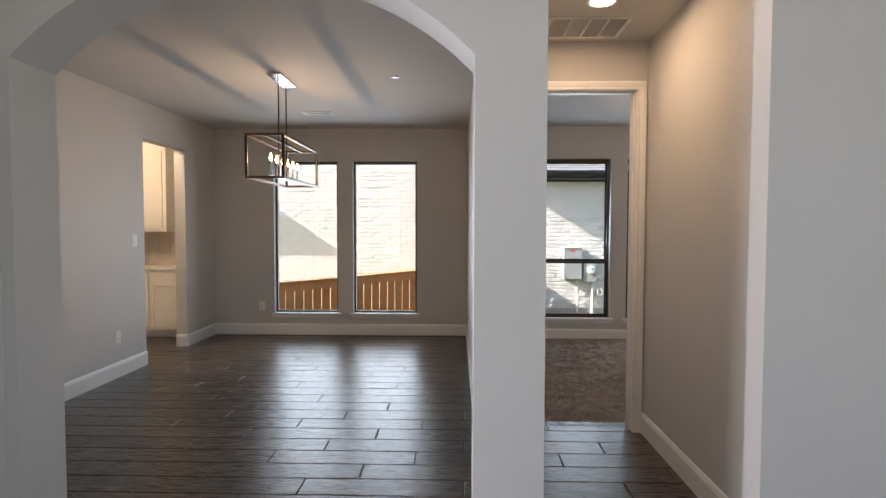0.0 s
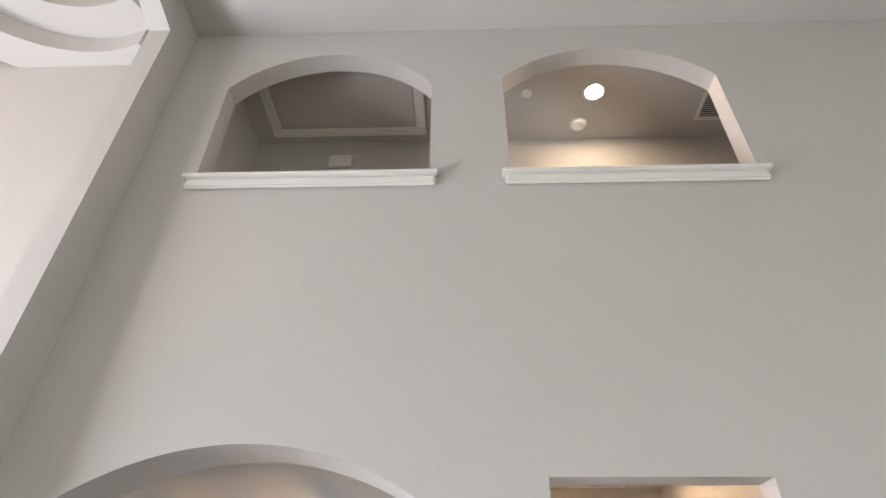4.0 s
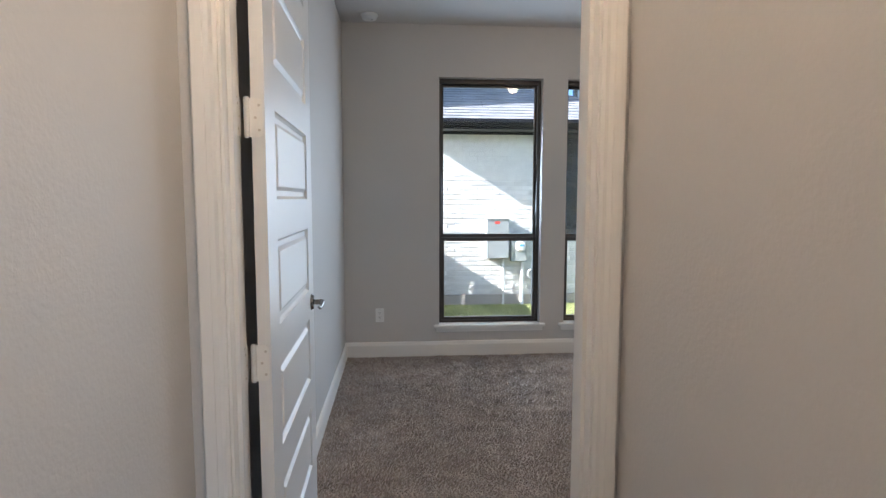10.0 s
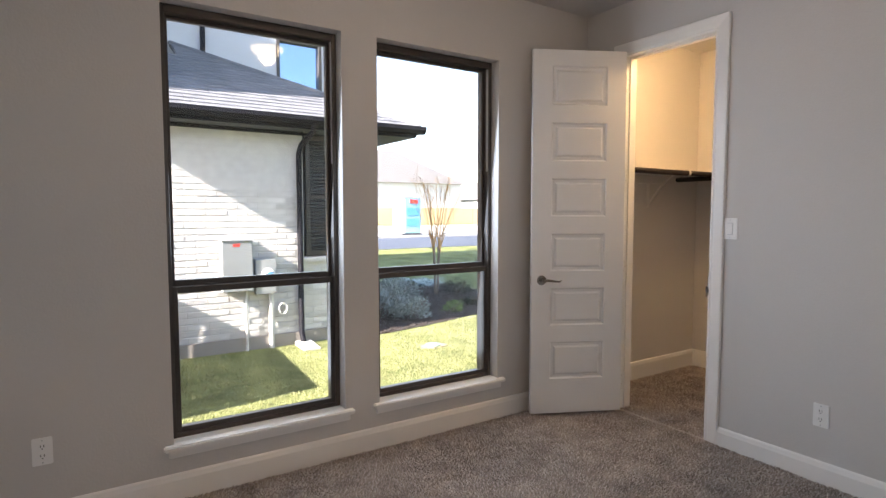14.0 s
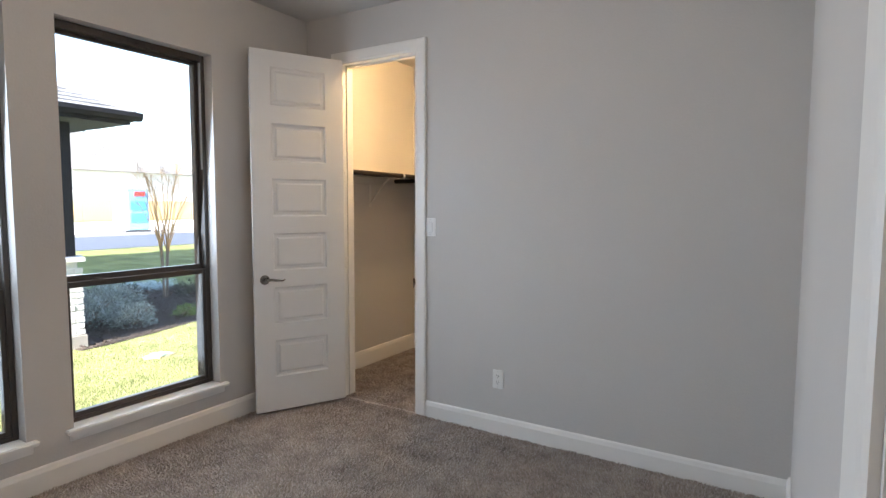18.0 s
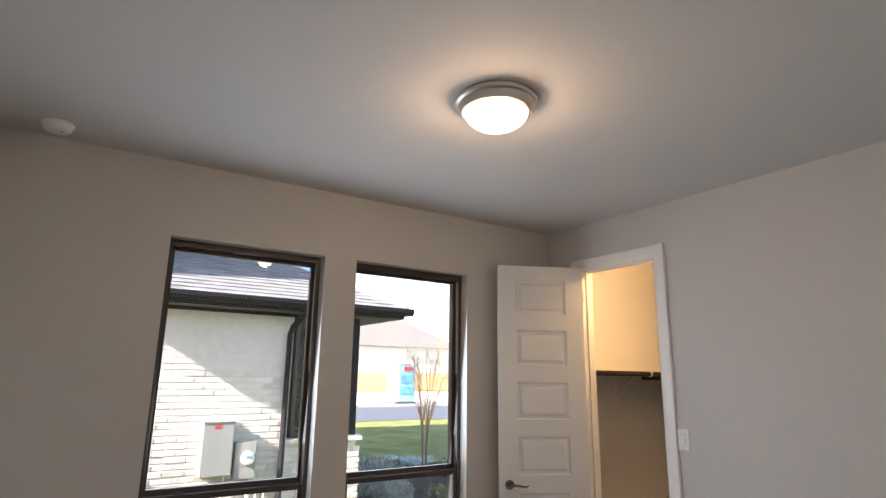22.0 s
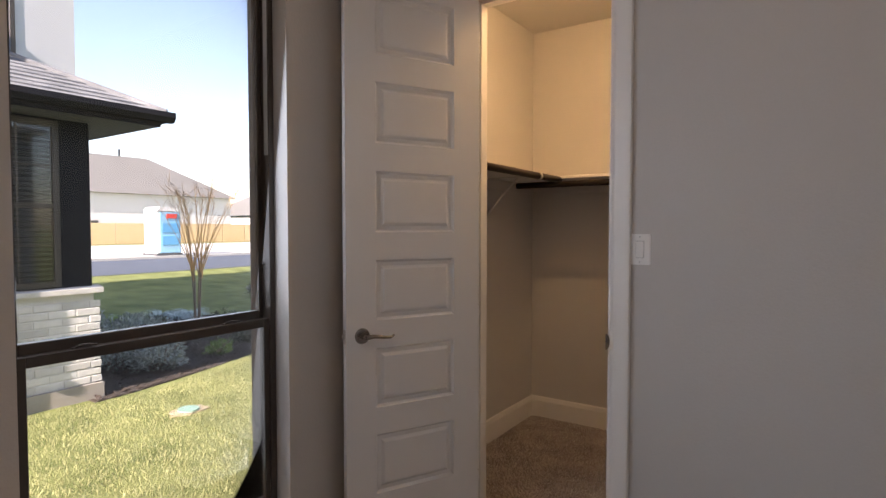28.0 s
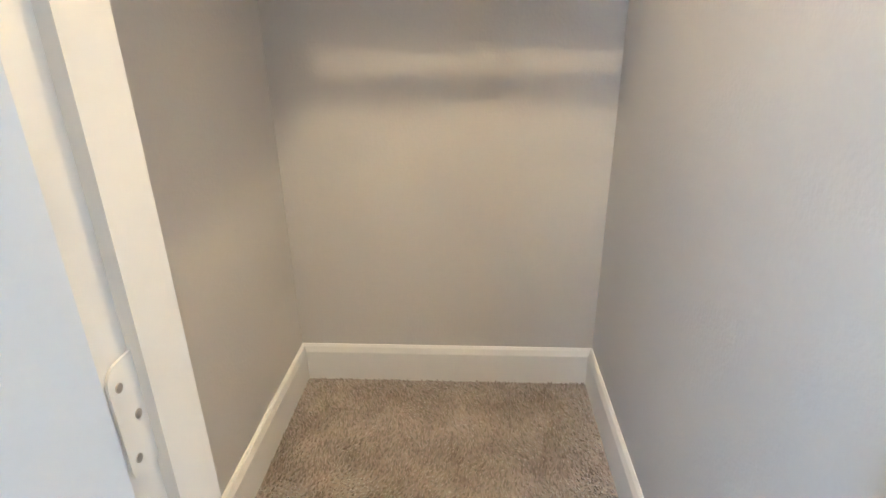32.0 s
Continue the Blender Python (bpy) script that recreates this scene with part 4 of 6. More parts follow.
def detector(c, label):
    d = thing("smoke_detector", c, label, "smoke detector")
    bm = bmesh.new()
    lathe(bm, [(0.068, 0.0), (0.070, -0.006), (0.066, -0.012), (0.060, -0.012), (0.058, -0.030), (0.050, -0.038), (0.030, -0.041)], c)
    part("body", bm, PLASTIC, d, smooth=True)
    bm = bmesh.new()
    disc(bm, (c[0] + 0.02, c[1] - 0.01, c[2] - 0.0425), 0.008, 0.002, 12)
    part("button", bm, LINER, d)


detector((1.625, 8.300, CEIL_H + 0.01), "round white smoke detector on the bedroom ceiling")
detector((2.068, 4.163, 5.40), "round white smoke detector on the loft ceiling")


def cover(c, r, label):
    bm = bmesh.new()
    lathe(bm, [(r, 0.0), (r, -0.004), (r - 0.004, -0.008), (0.01, -0.009)], c)
    solid("sprinkler_cover", bm, PLASTIC, label, "sprinkler cover", place=c, smooth=True)


cover((3.212, 5.808, CEIL_H + 0.01), 0.046, "round white concealed sprinkler cover plate on the bedroom ceiling")
cover((0.520, 6.04, CEIL_H), 0.040, "round white concealed sprinkler cover plate on the dining ceiling")
cover((1.62, 3.853, 5.40), 0.040, "round white concealed sprinkler cover plate on the loft ceiling")

# attic hatch and alarm box in the loft
hatch = thing("attic_hatch", (0.17, 3.96, 5.40), "white painted attic hatch with moulded frame", "hatch")
bm = bmesh.new()
for a in ((-0.46, 3.52, 5.375, 0.82, 3.60, 5.40), (-0.46, 4.16, 5.375, 0.82, 4.24, 5.40), (-0.46, 3.60, 5.375, -0.38, 4.16, 5.40), (0.74, 3.60, 5.375, 0.82, 4.16, 5.40)):
    rounded(bm, *a, 0.008, 2)
part("hatch_frame", bm, TRIM, hatch)
bm = bmesh.new()
rounded(bm, -0.375, 3.605, 5.388, 0.735, 4.155, 5.399, 0.003, 1)
part("panel", bm, WALL, hatch, "grey painted hatch panel")
bm = bmesh.new()
rounded(bm, 0.015, 4.295, 5.09, 0.207, 4.33, 5.222, 0.008, 2)
solid("alarm_box", bm, PLASTIC, "white plastic alarm box on the loft wall", "alarm", place=(0.11, 4.33, 5.14))


# ---- dining chandelier ----
def chandelier():
    x0, x1, y0, y1, z0, z1 = -0.665, -0.340, 5.630, 6.725, 1.868, 2.236
    xc, yc = (x0 + x1) / 2, (y0 + y1) / 2
    c = thing("chandelier", (xc, yc, CEIL_H), "lit open-box linear chandelier with candle bulbs", "chandelier")
    bm = bmesh.new()
    rounded(bm, xc - 0.062, 5.86, CEIL_H - 0.022, xc + 0.062, 6.33, CEIL_H, 0.004, 2)
    part("canopy", bm, CHROME, c, "polished chrome ceiling canopy")
    for y in (6.00, 6.22):
        bm = bmesh.new()
        tube(bm, [(xc, y, CEIL_H - 0.02), (xc, y, z0 + 0.03)], 0.006, 10)
        part("stem", bm, COPPER_EDGE, c, "bronze stem")
    b = 0.021
    for z in (z0, z1 - b):
        for a in ((x0, y0, z, x1, y0 + b, z + b), (x0, y1 - b, z, x1, y1, z + b), (x0, y0 + b, z, x0 + b, y1 - b, z + b), (x1 - b, y0 + b, z, x1, y1 - b, z + b)):
            bm = bmesh.new()
            rounded(bm, *a, 0.0015, 1)
            part("bar", bm, COPPER_EDGE, c, "bronze square bar")
    for x in (x0, x1 - b):
        for y in (y0, y1 - b):
            bm = bmesh.new()
            rounded(bm, x, y, z0 + b, x + b, y + b, z1 - b, 0.0015, 1)
            part("post", bm, BLACK_METAL, c, "dark square post")
    bm = bmesh.new()
    rounded(bm, xc - 0.010, y0 + b, z1 - b + 0.001, xc + 0.010, y1 - b, z1 - 0.002, 0.001, 1)
    part("top_rail", bm, BLACK_METAL, c)
    bm = bmesh.new()
    rounded(bm, xc - 0.008, y0 + 0.12, z0 + 0.030, xc + 0.008, y1 - 0.12, z0 + 0.042, 0.002, 1)
    part("candle_rail", bm, CHROME, c, "chrome candle rail")
    for i in range(6):
        y = y0 + 0.16 + i * (y1 - y0 - 0.32) / 5
        bm = bmesh.new()
        disc(bm, (xc, y, z0 + 0.042), 0.014, 0.005, 16)
        disc(bm, (xc, y, z0 + 0.047), 0.010, 0.112, 16)
        k = part("candle", bm, CHROME, c, "chrome candle sleeve", smooth=True)
        bm = bmesh.new()
        lathe(bm, [(0.006, 0.159), (0.010, 0.170), (0.012, 0.182), (0.010, 0.198), (0.005, 0.216), (0.001, 0.228)], (xc, y, z0), 16)
        part("bulb", bm, GLOW_BULB, k, "glowing candle bulb", smooth=True).visible_shadow = False
        lamp_point("candle_light", (xc, y, z0 + 0.186), 0.60, 0.010, (1.0, 0.74, 0.46))


chandelier()


# ---- pantry cabinets seen through the dining opening ----
def shaker(bm, y, x0, x1, z0, z1, r=0.055):
    """A shaker front facing -y at plane y."""
    box(bm, x0, y - 0.008, z0, x1, y, z1)
    for a in ((x0, z0, x0 + r, z1), (x1 - r, z0, x1, z1), (x0 + r, z0, x1 - r, z0 + r), (x0 + r, z1 - r, x1 - r, z1)):
        rounded(bm, a[0], y - 0.022, a[1], a[2], y - 0.008, a[3], 0.0015, 1)


PY, PYU, PYB = 8.33, 8.59, 8.938
for xa, xb in ((-3.955, -3.425), (-3.42, -2.99), (-2.985, -2.38)):
    cab = thing("base_cabinet", ((xa + xb) / 2, PY + 0.3, 0), "cream painted shaker base cabinet with drawer", "cabinet", "pantry base cabinets")
    bm = bmesh.new()
    box(bm, xa, PY, 0.10, xb, PYB, 0.885)
    box(bm, xa, PY + 0.07, 0.0, xb, PYB, 0.10)
    part("body", bm, CABINET, cab)
    bm = bmesh.new()
    shaker(bm, PY, xa + 0.003, xb - 0.003, 0.115, 0.684)
    part("cabinet_door", bm, CABINET, cab)
    bm = bmesh.new()
    rounded(bm, xa + 0.003, PY - 0.020, 0.692, xb - 0.003, PY, 0.872, 0.002, 1)
    part("drawer_front", bm, CABINET, cab)
bm = bmesh.new()
rounded(bm, -3.958, PY - 0.03, 0.886, -2.378, PYB, 0.922, 0.006, 2)
solid("worktop", bm, COUNTER, "pale stone worktop on the pantry base cabinets", "worktop", place=(-3.2, 8.6, 0.886))
for xa, xb in ((-3.955, -3.50), (-3.495, -2.885)):
    cab = thing("wall_cabinet", ((xa + xb) / 2, PYU + 0.1, 1.40), "cream painted shaker wall cabinet", "cabinet", "pantry wall cabinets")
    bm = bmesh.new()
    box(bm, xa, PYU, 1.40, xb, PYB, 2.56)
    part("body", bm, CABINET, cab)
    bm = bmesh.new()
    shaker(bm, PYU, xa + 0.035, xb - 0.045, 1.445, 2.49)
    part("cabinet_door", bm, CABINET, cab)
    bm = bmesh.new()
    rounded(bm, xa, PYU - 0.012, 2.535, xb, PYU, 2.60, 0.006, 2)
    part("crown", bm, CABINET, cab)
splash = thing("backsplash", (-3.2, PYB, 0.93), "beige tiled backsplash above the worktop", "backsplash", kind="structure")
for i in range(10):
    for j in range(5):
        bm = bmesh.new()
        xa, za = -3.955 + i * 0.1575, 0.925 + j * 0.095
        rounded(bm, xa, PYB - 0.008, za, xa + 0.155, PYB, za + 0.0925, 0.0015, 1)
        part("tile", bm, SPLASH, splash)

# ---- closet shelf and rods ----
SH = 1.692
shelf = thing("closet_shelf", (5.8, 8.35, SH), "white painted L-shaped closet shelf with cleats", "shelf")
SBD, SND = 0.385, 0.343     # shelf depth on the back wall and on the side wall
bm = bmesh.new()
rounded(bm, XB1 + 0.118, CY1 - SND + 0.005, SH, CX - 0.001, CY1 - 0.001, SH + 0.019, 0.002, 1)
part("board", bm, TRIM, shelf)
bm = bmesh.new()
rounded(bm, CX - SBD + 0.002, CY0 + 0.001, SH, CX - 0.001, CY1 - SND - 0.001, SH + 0.019, 0.002, 1)
part("board", bm, TRIM, shelf)
for a in ((XB1 + 0.118, CY1 - 0.014, SH - 0.07, CX - 0.016, CY1 - 0.001, SH), (CX - 0.014, CY0 + 0.014, SH - 0.07, CX - 0.001, CY1 - 0.015, SH)):
    bm = bmesh.new()
    rounded(bm, *a, 0.002, 1)
    part("cleat", bm, WALL, shelf, "wall-coloured cleat")
bm = bmesh.new()
rounded(bm, CX - SBD - 0.045, CY0 + 0.001, SH - 0.072, CX - SBD + 0.075, CY0 + 0.019, SH, 0.002, 1)
part("cleat", bm, TRIM, shelf, "white end cleat that carries the rod")


def closet_rod(p, q, label):
    bm = bmesh.new()
    tube(bm, [p, q], 0.0200, 20)
    solid("closet_rod", bm, ROD, label, "closet rod", place=p, smooth=True)


RZ = 1.657
RX, RY = CX - SBD - 0.016, CY1 - SND - 0.016
closet_rod((RX, CY0 + 0.022, RZ), (RX, CY1 - 0.075, RZ), "dark bronze closet rod under the back shelf")
closet_rod((XB1 + 0.13, RY, RZ + 0.030), (RX + 0.03, RY, RZ + 0.030), "dark bronze closet rod under the side shelf")


def bracket(c, along):
    """A white shelf and rod bracket: wall plate, brace and hook. c: its foot on the wall; along: unit way into the closet."""
    b = thing("shelf_bracket", c, "white metal shelf and rod bracket with hook", "bracket", "closet brackets")
    c, a, s = Vector(c), Vector(along), Vector(along).cross(Vector((0, 0, 1)))
    top = Vector((c.x, c.y, SH - 0.003))
    reach = RY_REACH if abs(along[1]) > 0.5 else RX_REACH
    zr = RZ + 0.030 if abs(along[1]) > 0.5 else RZ
    up = Vector((0, 0, 1))

    def strap(pts, half, thick):
        """A flat metal strap through points in the plane of the bracket."""
        bm = bmesh.new()
        for p, q in zip(pts, pts[1:]):
            d = (q - p).normalized()
            nrm = d.cross(s).normalized() * thick
            prism(bm, [p - s * half, p + s * half, q + s * half + d * 0.002, q - s * half + d * 0.002], nrm)
        return bm

    part("wall_plate", strap([c, Vector((c.x, c.y, SH - 0.074))], 0.0165, 0.003), BRACKET, b)
    part("brace", strap([c + a * 0.004 + up * 0.030, c + a * (reach * 0.30) + up * 0.150, top + a * (reach * 0.62) - up * 0.006], 0.0115, 0.004), BRACKET, b)
    part("arm", strap([top + a * 0.016, top + a * (reach - 0.02)], 0.0100, 0.003), BRACKET, b)
    r = 0.0245
    pts = [top + a * (reach + r * math.cos(t)) + up * (zr - top.z + r * math.sin(t)) for t in [radians(k) for k in range(150, -121, -30)]]
    part("hook", strap([top + a * (reach - 0.03)] + pts, 0.0115, 0.003), BRACKET, b, smooth=True)
    for dz in (0.014, 0.040):
        bm = bmesh.new()
        p = c + a * 0.0045 + up * dz
        bmesh.ops.create_uvsphere(bm, u_segments=8, v_segments=4, radius=0.0035, matrix=Matrix.Translation(p))
        part("screw", bm, NICKEL, b)


RX_REACH, RY_REACH = CX - 0.002 - RX, CY1 - 0.002 - RY
bracket((CX - 0.002, 7.785, 1.385), (-1, 0, 0))
bracket((5.79, CY1 - 0.002, 1.425), (0, -1, 0))
bm = bmesh.new()
disc(bm, (RX, CY0 + 0.020, RZ), 0.027, 0.010, 24, "Y")
solid("rod_socket", bm, PLASTIC, "white plastic rod end socket on the cleat", "rod socket", place=(RX, CY0 + 0.020, RZ))

# ---- outdoors: ground, neighbouring house, planting, street ----
GZ = -0.45
FZ = 0.04                     # level of the street and the lots beyond it


def rise(y):
    """Height of the lawn, which climbs from the houses to the street."""
    return GZ + (FZ - GZ) * min(1.0, max(0.0, (y - 18.0) / 5.5))


bm = bmesh.new()
g, rows = 900.0, []
for y in (-900.0, 18.0, 23.5, 900.0):
    rows.append([bm.verts.new((x, y, rise(y))) for x in (-g, g)])
for a, b in zip(rows, rows[1:]):
    bm.faces.new((a[0], a[1], b[1], b[0]))
solid("ground", bm, LAWN, "sunlit yellow-green lawn stretching away from the house", "ground", kind="structure")
slab("road", -60, 23.6, FZ - 0.1, 160, 31.2, FZ + 0.012, STREET_SHADE, "concrete street coloured dark blue-grey for the shade on it", "road")
slab("kerb", -60, 31.2, FZ - 0.1, 160, 31.45, FZ + 0.12, PAVING, "pale concrete kerb along the street", "kerb")
slab("verge", -60, 31.45, FZ - 0.1, 160, 32.5, FZ + 0.05, SAND, "bare brown verge beside the street", "verge")
slab("pavement", -60, 32.5, FZ - 0.1, 160, 52.0, FZ + 0.06, PAVING, "pale concrete paving across the street", "pavement")

# neighbouring house
NY, NX1 = 13.16, 5.60
house = thing("neighbour_house", (3.0, NY, GZ), "white brick two-storey house with grey hip roof and black gutters", "house")
bm = bmesh.new()
box(bm, -9.0, NY + 0.012, GZ - 0.1, 4.46, NY + 0.35, 2.60)
box(bm, 4.46, NY + 0.072, GZ - 0.1, NX1 - 0.06, NY + 0.35, 0.70)
box(bm, NX1 - 0.36, NY + 0.35, GZ - 0.1, NX1 - 0.012, 20.0, 2.60)
box(bm, -9.0, NY + 0.012, 2.60, 2.0, NY + 0.35, 6.2)
box(bm, 1.7, NY + 0.35, 2.60, 2.0, 16.0, 6.2)
brick_wall = part("wall", bm, MORTAR, house, "white-washed brick wall with grey mortar")
bm = bmesh.new()
box(bm, -9.0, NY - 0.02, GZ - 0.1, 4.46, NY + 0.012, GZ + 0.17)
box(bm, 4.46, NY + 0.03, GZ - 0.1, NX1 + 0.01, NY + 0.071, GZ + 0.17)
part("foundation", bm, CONCRETE, house, "tan concrete foundation")
bm = bmesh.new()
box(bm, 4.47, NY + 0.10, 0.70, NX1 - 0.06, NY + 0.35, 2.60)
part("dark_bay", bm, FASCIA, house, "dark painted corner bay above the brick base")
bm = bmesh.new()
prism(bm, [(4.46, NY + 0.02, 0.695), (4.46, NY + 0.02, 0.745), (4.46, NY + 0.14, 0.775), (4.46, NY + 0.14, 0.695)], (NX1 - 4.46 + 0.02, 0, 0))
part("brick_ledge", bm, BRICK, house, "sloped brick ledge")
bm = bmesh.new()
for a in ((4.52, NY + 0.06, 0.78, 4.58, NY + 0.10, 2.46), (5.18, NY + 0.06, 0.78, 5.24, NY + 0.10, 2.46), (4.58, NY + 0.06, 0.78, 5.18, NY + 0.10, 0.84), (4.58, NY + 0.06, 2.40, 5.18, NY + 0.10, 2.46), (4.58, NY + 0.06, 1.58, 5.18, NY + 0.10, 1.63), (4.58, NY + 0.07, 1.20, 5.18, NY + 0.10, 1.22), (4.58, NY + 0.07, 2.00, 5.18, NY + 0.10, 2.02), (4.87, NY + 0.07, 0.84, 4.89, NY + 0.10, 2.40)):
    rounded(bm, *a, 0.003, 1)
wf = part("window", bm, BRONZE, house, "dark framed gridded window")
bm = bmesh.new()
box(bm, 4.58, NY + 0.076, 0.84, 5.18, NY + 0.079, 2.40)
part("pane", bm, GLASS, wf, "clear glass").visible_shadow = False
for k in range(31):
    zz = 0.86 + k * 0.05
    bm = bmesh.new()
    prism(bm, [(4.59, NY + 0.081, zz), (4.59, NY + 0.082, zz - 0.002), (4.59, NY + 0.098, zz + 0.018), (4.59, NY + 0.097, zz + 0.020)], (0.58, 0, 0))
    part("blind_slat", bm, BLIND, wf)
# roof: hip with eave over the wall
EY, EX, EZ, RX0 = 12.76, 6.13, 2.64, 2.02
SL = 0.5
bm = bmesh.new()
n_course = 22
for i in range(n_course):
    a, b = i * 0.135, (i + 1) * 0.135 + 0.03
    x_hi = EX - a
    x = RX0 if i < 17 else 3.18
    while x < x_hi:
        w = 0.30 + 0.05 * random.random()
        xe = min(x + w - 0.006, x_hi)
        if xe - x > 0.03:
            lift = 0.010 + 0.006 * random.random()
            pts = [(x, EY + a, EZ + SL * a + lift), (xe, EY + a, EZ + SL * a + lift), (min(xe, EX - b), EY + b, EZ + SL * b - 0.004), (min(x, EX - b), EY + b, EZ + SL * b - 0.004)]
            prism(bm, pts, (0, 0.0, -0.012))
        x += w
part("shingle", bm, SHINGLE, house, "grey asphalt shingles", kind="stuff")
bm = bmesh.new()
top = n_course * 0.135
low = 17 * 0.135
prism(bm, [(RX0, EY + 0.01, EZ - 0.03), (EX, EY + 0.01, EZ - 0.03), (EX - low, EY + low, EZ + SL * low - 0.03), (RX0, EY + low, EZ + SL * low - 0.03)], (0, 0, -0.03))
prism(bm, [(3.18, EY + low, EZ + SL * low - 0.03), (EX - low, EY + low, EZ + SL * low - 0.03), (EX - top, EY + top, EZ + SL * top - 0.03), (3.17, EY + top, EZ + SL * top - 0.03)], (0, 0, -0.03))
prism(bm, [(EX, EY + 0.01, EZ - 0.02), (EX, 20.0, EZ - 0.02), (EX - top, 20.0, EZ + SL * top - 0.02), (EX - top, EY + top, EZ + SL * top - 0.02)], (0, 0, -0.04))
part("roof", bm, SHINGLE, house, "grey hip roof deck")
bm = bmesh.new()
tube(bm, [(EX - 0.01, EY + 0.01, EZ + 0.012), (EX - top, EY + top, EZ + SL * top + 0.012)], 0.035, 6)
part("hip_cap", bm, SHINGLE, house)
bm = bmesh.new()
box(bm, RX0, EY + 0.09, EZ - 0.15, EX - 0.10, NY + 0.1, EZ - 0.135)
box(bm, NX1 - 0.06, NY + 0.10, EZ - 0.15, EX - 0.10, 20.0, EZ - 0.135)
part("soffit", bm, SOFFIT, house, "dark soffit under the eave")
bm = bmesh.new()
box(bm, RX0, EY + 0.06, EZ - 0.15, EX - 0.05, EY + 0.09, EZ - 0.03)
box(bm, EX - 0.09, EY + 0.09, EZ - 0.15, EX - 0.06, 20.0, EZ - 0.03)
box(bm, RX0, NY - 0.03, EZ - 0.20, 4.46, NY + 0.012, EZ - 0.151)
part("fascia", bm, FASCIA, house, "black fascia and frieze board")
bm = bmesh.new()
prism(bm, [(RX0, EY + 0.06, EZ - 0.10), (RX0, EY - 0.02, EZ - 0.10), (RX0, EY - 0.06, EZ - 0.05), (RX0, EY - 0.06, EZ + 0.005), (RX0, EY - 0.045, EZ + 0.005), (RX0, EY - 0.03, EZ - 0.07), (RX0, EY + 0.06, EZ - 0.07)], (EX + 0.06 - RX0, 0, 0))
prism(bm, [(EX - 0.06, EY, EZ - 0.10), (EX + 0.02, EY, EZ - 0.10), (EX + 0.06, EY, EZ - 0.05), (EX + 0.06, EY, EZ + 0.005), (EX + 0.045, EY, EZ + 0.005), (EX + 0.03, EY, EZ - 0.07), (EX - 0.06, EY, EZ - 0.07)], (0, 7.0, 0))
part("gutter", bm, FASCIA, house, "black metal gutter")
bm = bmesh.new()
prism(bm, [(-9, EY - 0.06, EZ - 0.10), (-9, EY - 0.06, EZ), (-9, NY + 0.2, EZ + 0.25), (-9, NY + 0.2, EZ - 0.2)], (4.75, 0, 0))
part("side_roof", bm, SHINGLE, house, "grey shingle roof further along the wall")
bm = bmesh.new()
px, py = 4.39, NY - 0.05
tube(bm, [(px + 0.10, EY + 0.0, EZ - 0.08), (px + 0.10, EY + 0.05, EZ - 0.18), (px + 0.02, NY - 0.10, EZ - 0.34), (px, py, EZ - 0.45), (px, py, GZ + 0.16), (px, py - 0.08, GZ + 0.05)], 0.040, 10)
part("downspout", bm, FASCIA, house, "black metal downspout", smooth=True)
# upper storey
UY = 15.75
bm = bmesh.new()
box(bm, -9.0, UY, 2.6, 4.90, UY + 0.3, 7.4)
box(bm, 4.90, UY, 5.6, 5.74, UY + 0.3, 7.4)
box(bm, 5.74, UY, 2.6, 6.46, UY + 0.3, 7.4)
box(bm, 6.14, UY + 0.3, 2.6, 6.46, 20.0, 7.4)
part("upper_wall", bm, STUCCO, house, "pale grey upper storey wall in shade")
bm = bmesh.new()
for a in ((4.90, UY - 0.02, 2.6, 4.96, UY + 0.1, 5.6), (5.68, UY - 0.02, 2.6, 5.74, UY + 0.1, 5.6), (4.96, UY - 0.02, 4.46, 5.68, UY + 0.1, 4.51), (4.96, UY - 0.02, 5.54, 5.68, UY + 0.1, 5.6)):
    rounded(bm, *a, 0.003, 1)
uw = part("window", bm, BRONZE, house, "dark framed upper window")
bm = bmesh.new()
box(bm, 4.96, UY + 0.06, 2.6, 5.68, UY + 0.07, 5.54)
part("pane", bm, SKY_PANE, uw, "mirror pane tinted blue for the sky it reflects")
bm = bmesh.new()
box(bm, 3.63, UY - 0.07, 3.5, 3.70, UY, 7.4)
part("downspout", bm, FASCIA, house, "dark upper downspout")
# two-storey wing that stands out to the west and the main roof above
bm = bmesh.new()
box(bm, -9.3, UY - 0.5, 7.3, 6.95, 20.5, 7.45)
part("upper_eave", bm, FASCIA, house, "dark upper eave")

# utility boxes and pipes on the neighbour's wall
ub = thing("breaker_box", (3.53, NY, 0.4), "grey metal electrical panel with red label on the brick wall", "electrical box")
bm = bmesh.new()
rounded(bm, 3.345, NY - 0.13, 0.36, 3.725, NY + 0.012, 1.02, 0.008, 2)
part("body", bm, BOX_GREY, ub)
bm = bmesh.new()
rounded(bm, 3.335, NY - 0.14, 1.015, 3.735, NY + 0.012, 1.035, 0.004, 1)
part("lid", bm, BOX_GREY, ub)
bm = bmesh.new()
box(bm, 3.48, NY - 0.1325, 0.945, 3.565, NY - 0.1305, 0.985)
part("label", bm, RED, ub, "red warning label")
mb = thing("meter_box", (3.9, NY, 0.4), "grey electric meter box with round glass meter", "electric meter")
bm = bmesh.new()
rounded(bm, 3.765, NY - 0.11, 0.30, 4.035, NY + 0.012, 0.765, 0.008, 2)
part("body", bm, BOX_GREY, mb)
bm = bmesh.new()
disc(bm, (3.925, NY - 0.11, 0.56), 0.088, -0.03, 32, "Y")
ring = part("meter_ring", bm, PIPE, mb, smooth=True)
bm = bmesh.new()
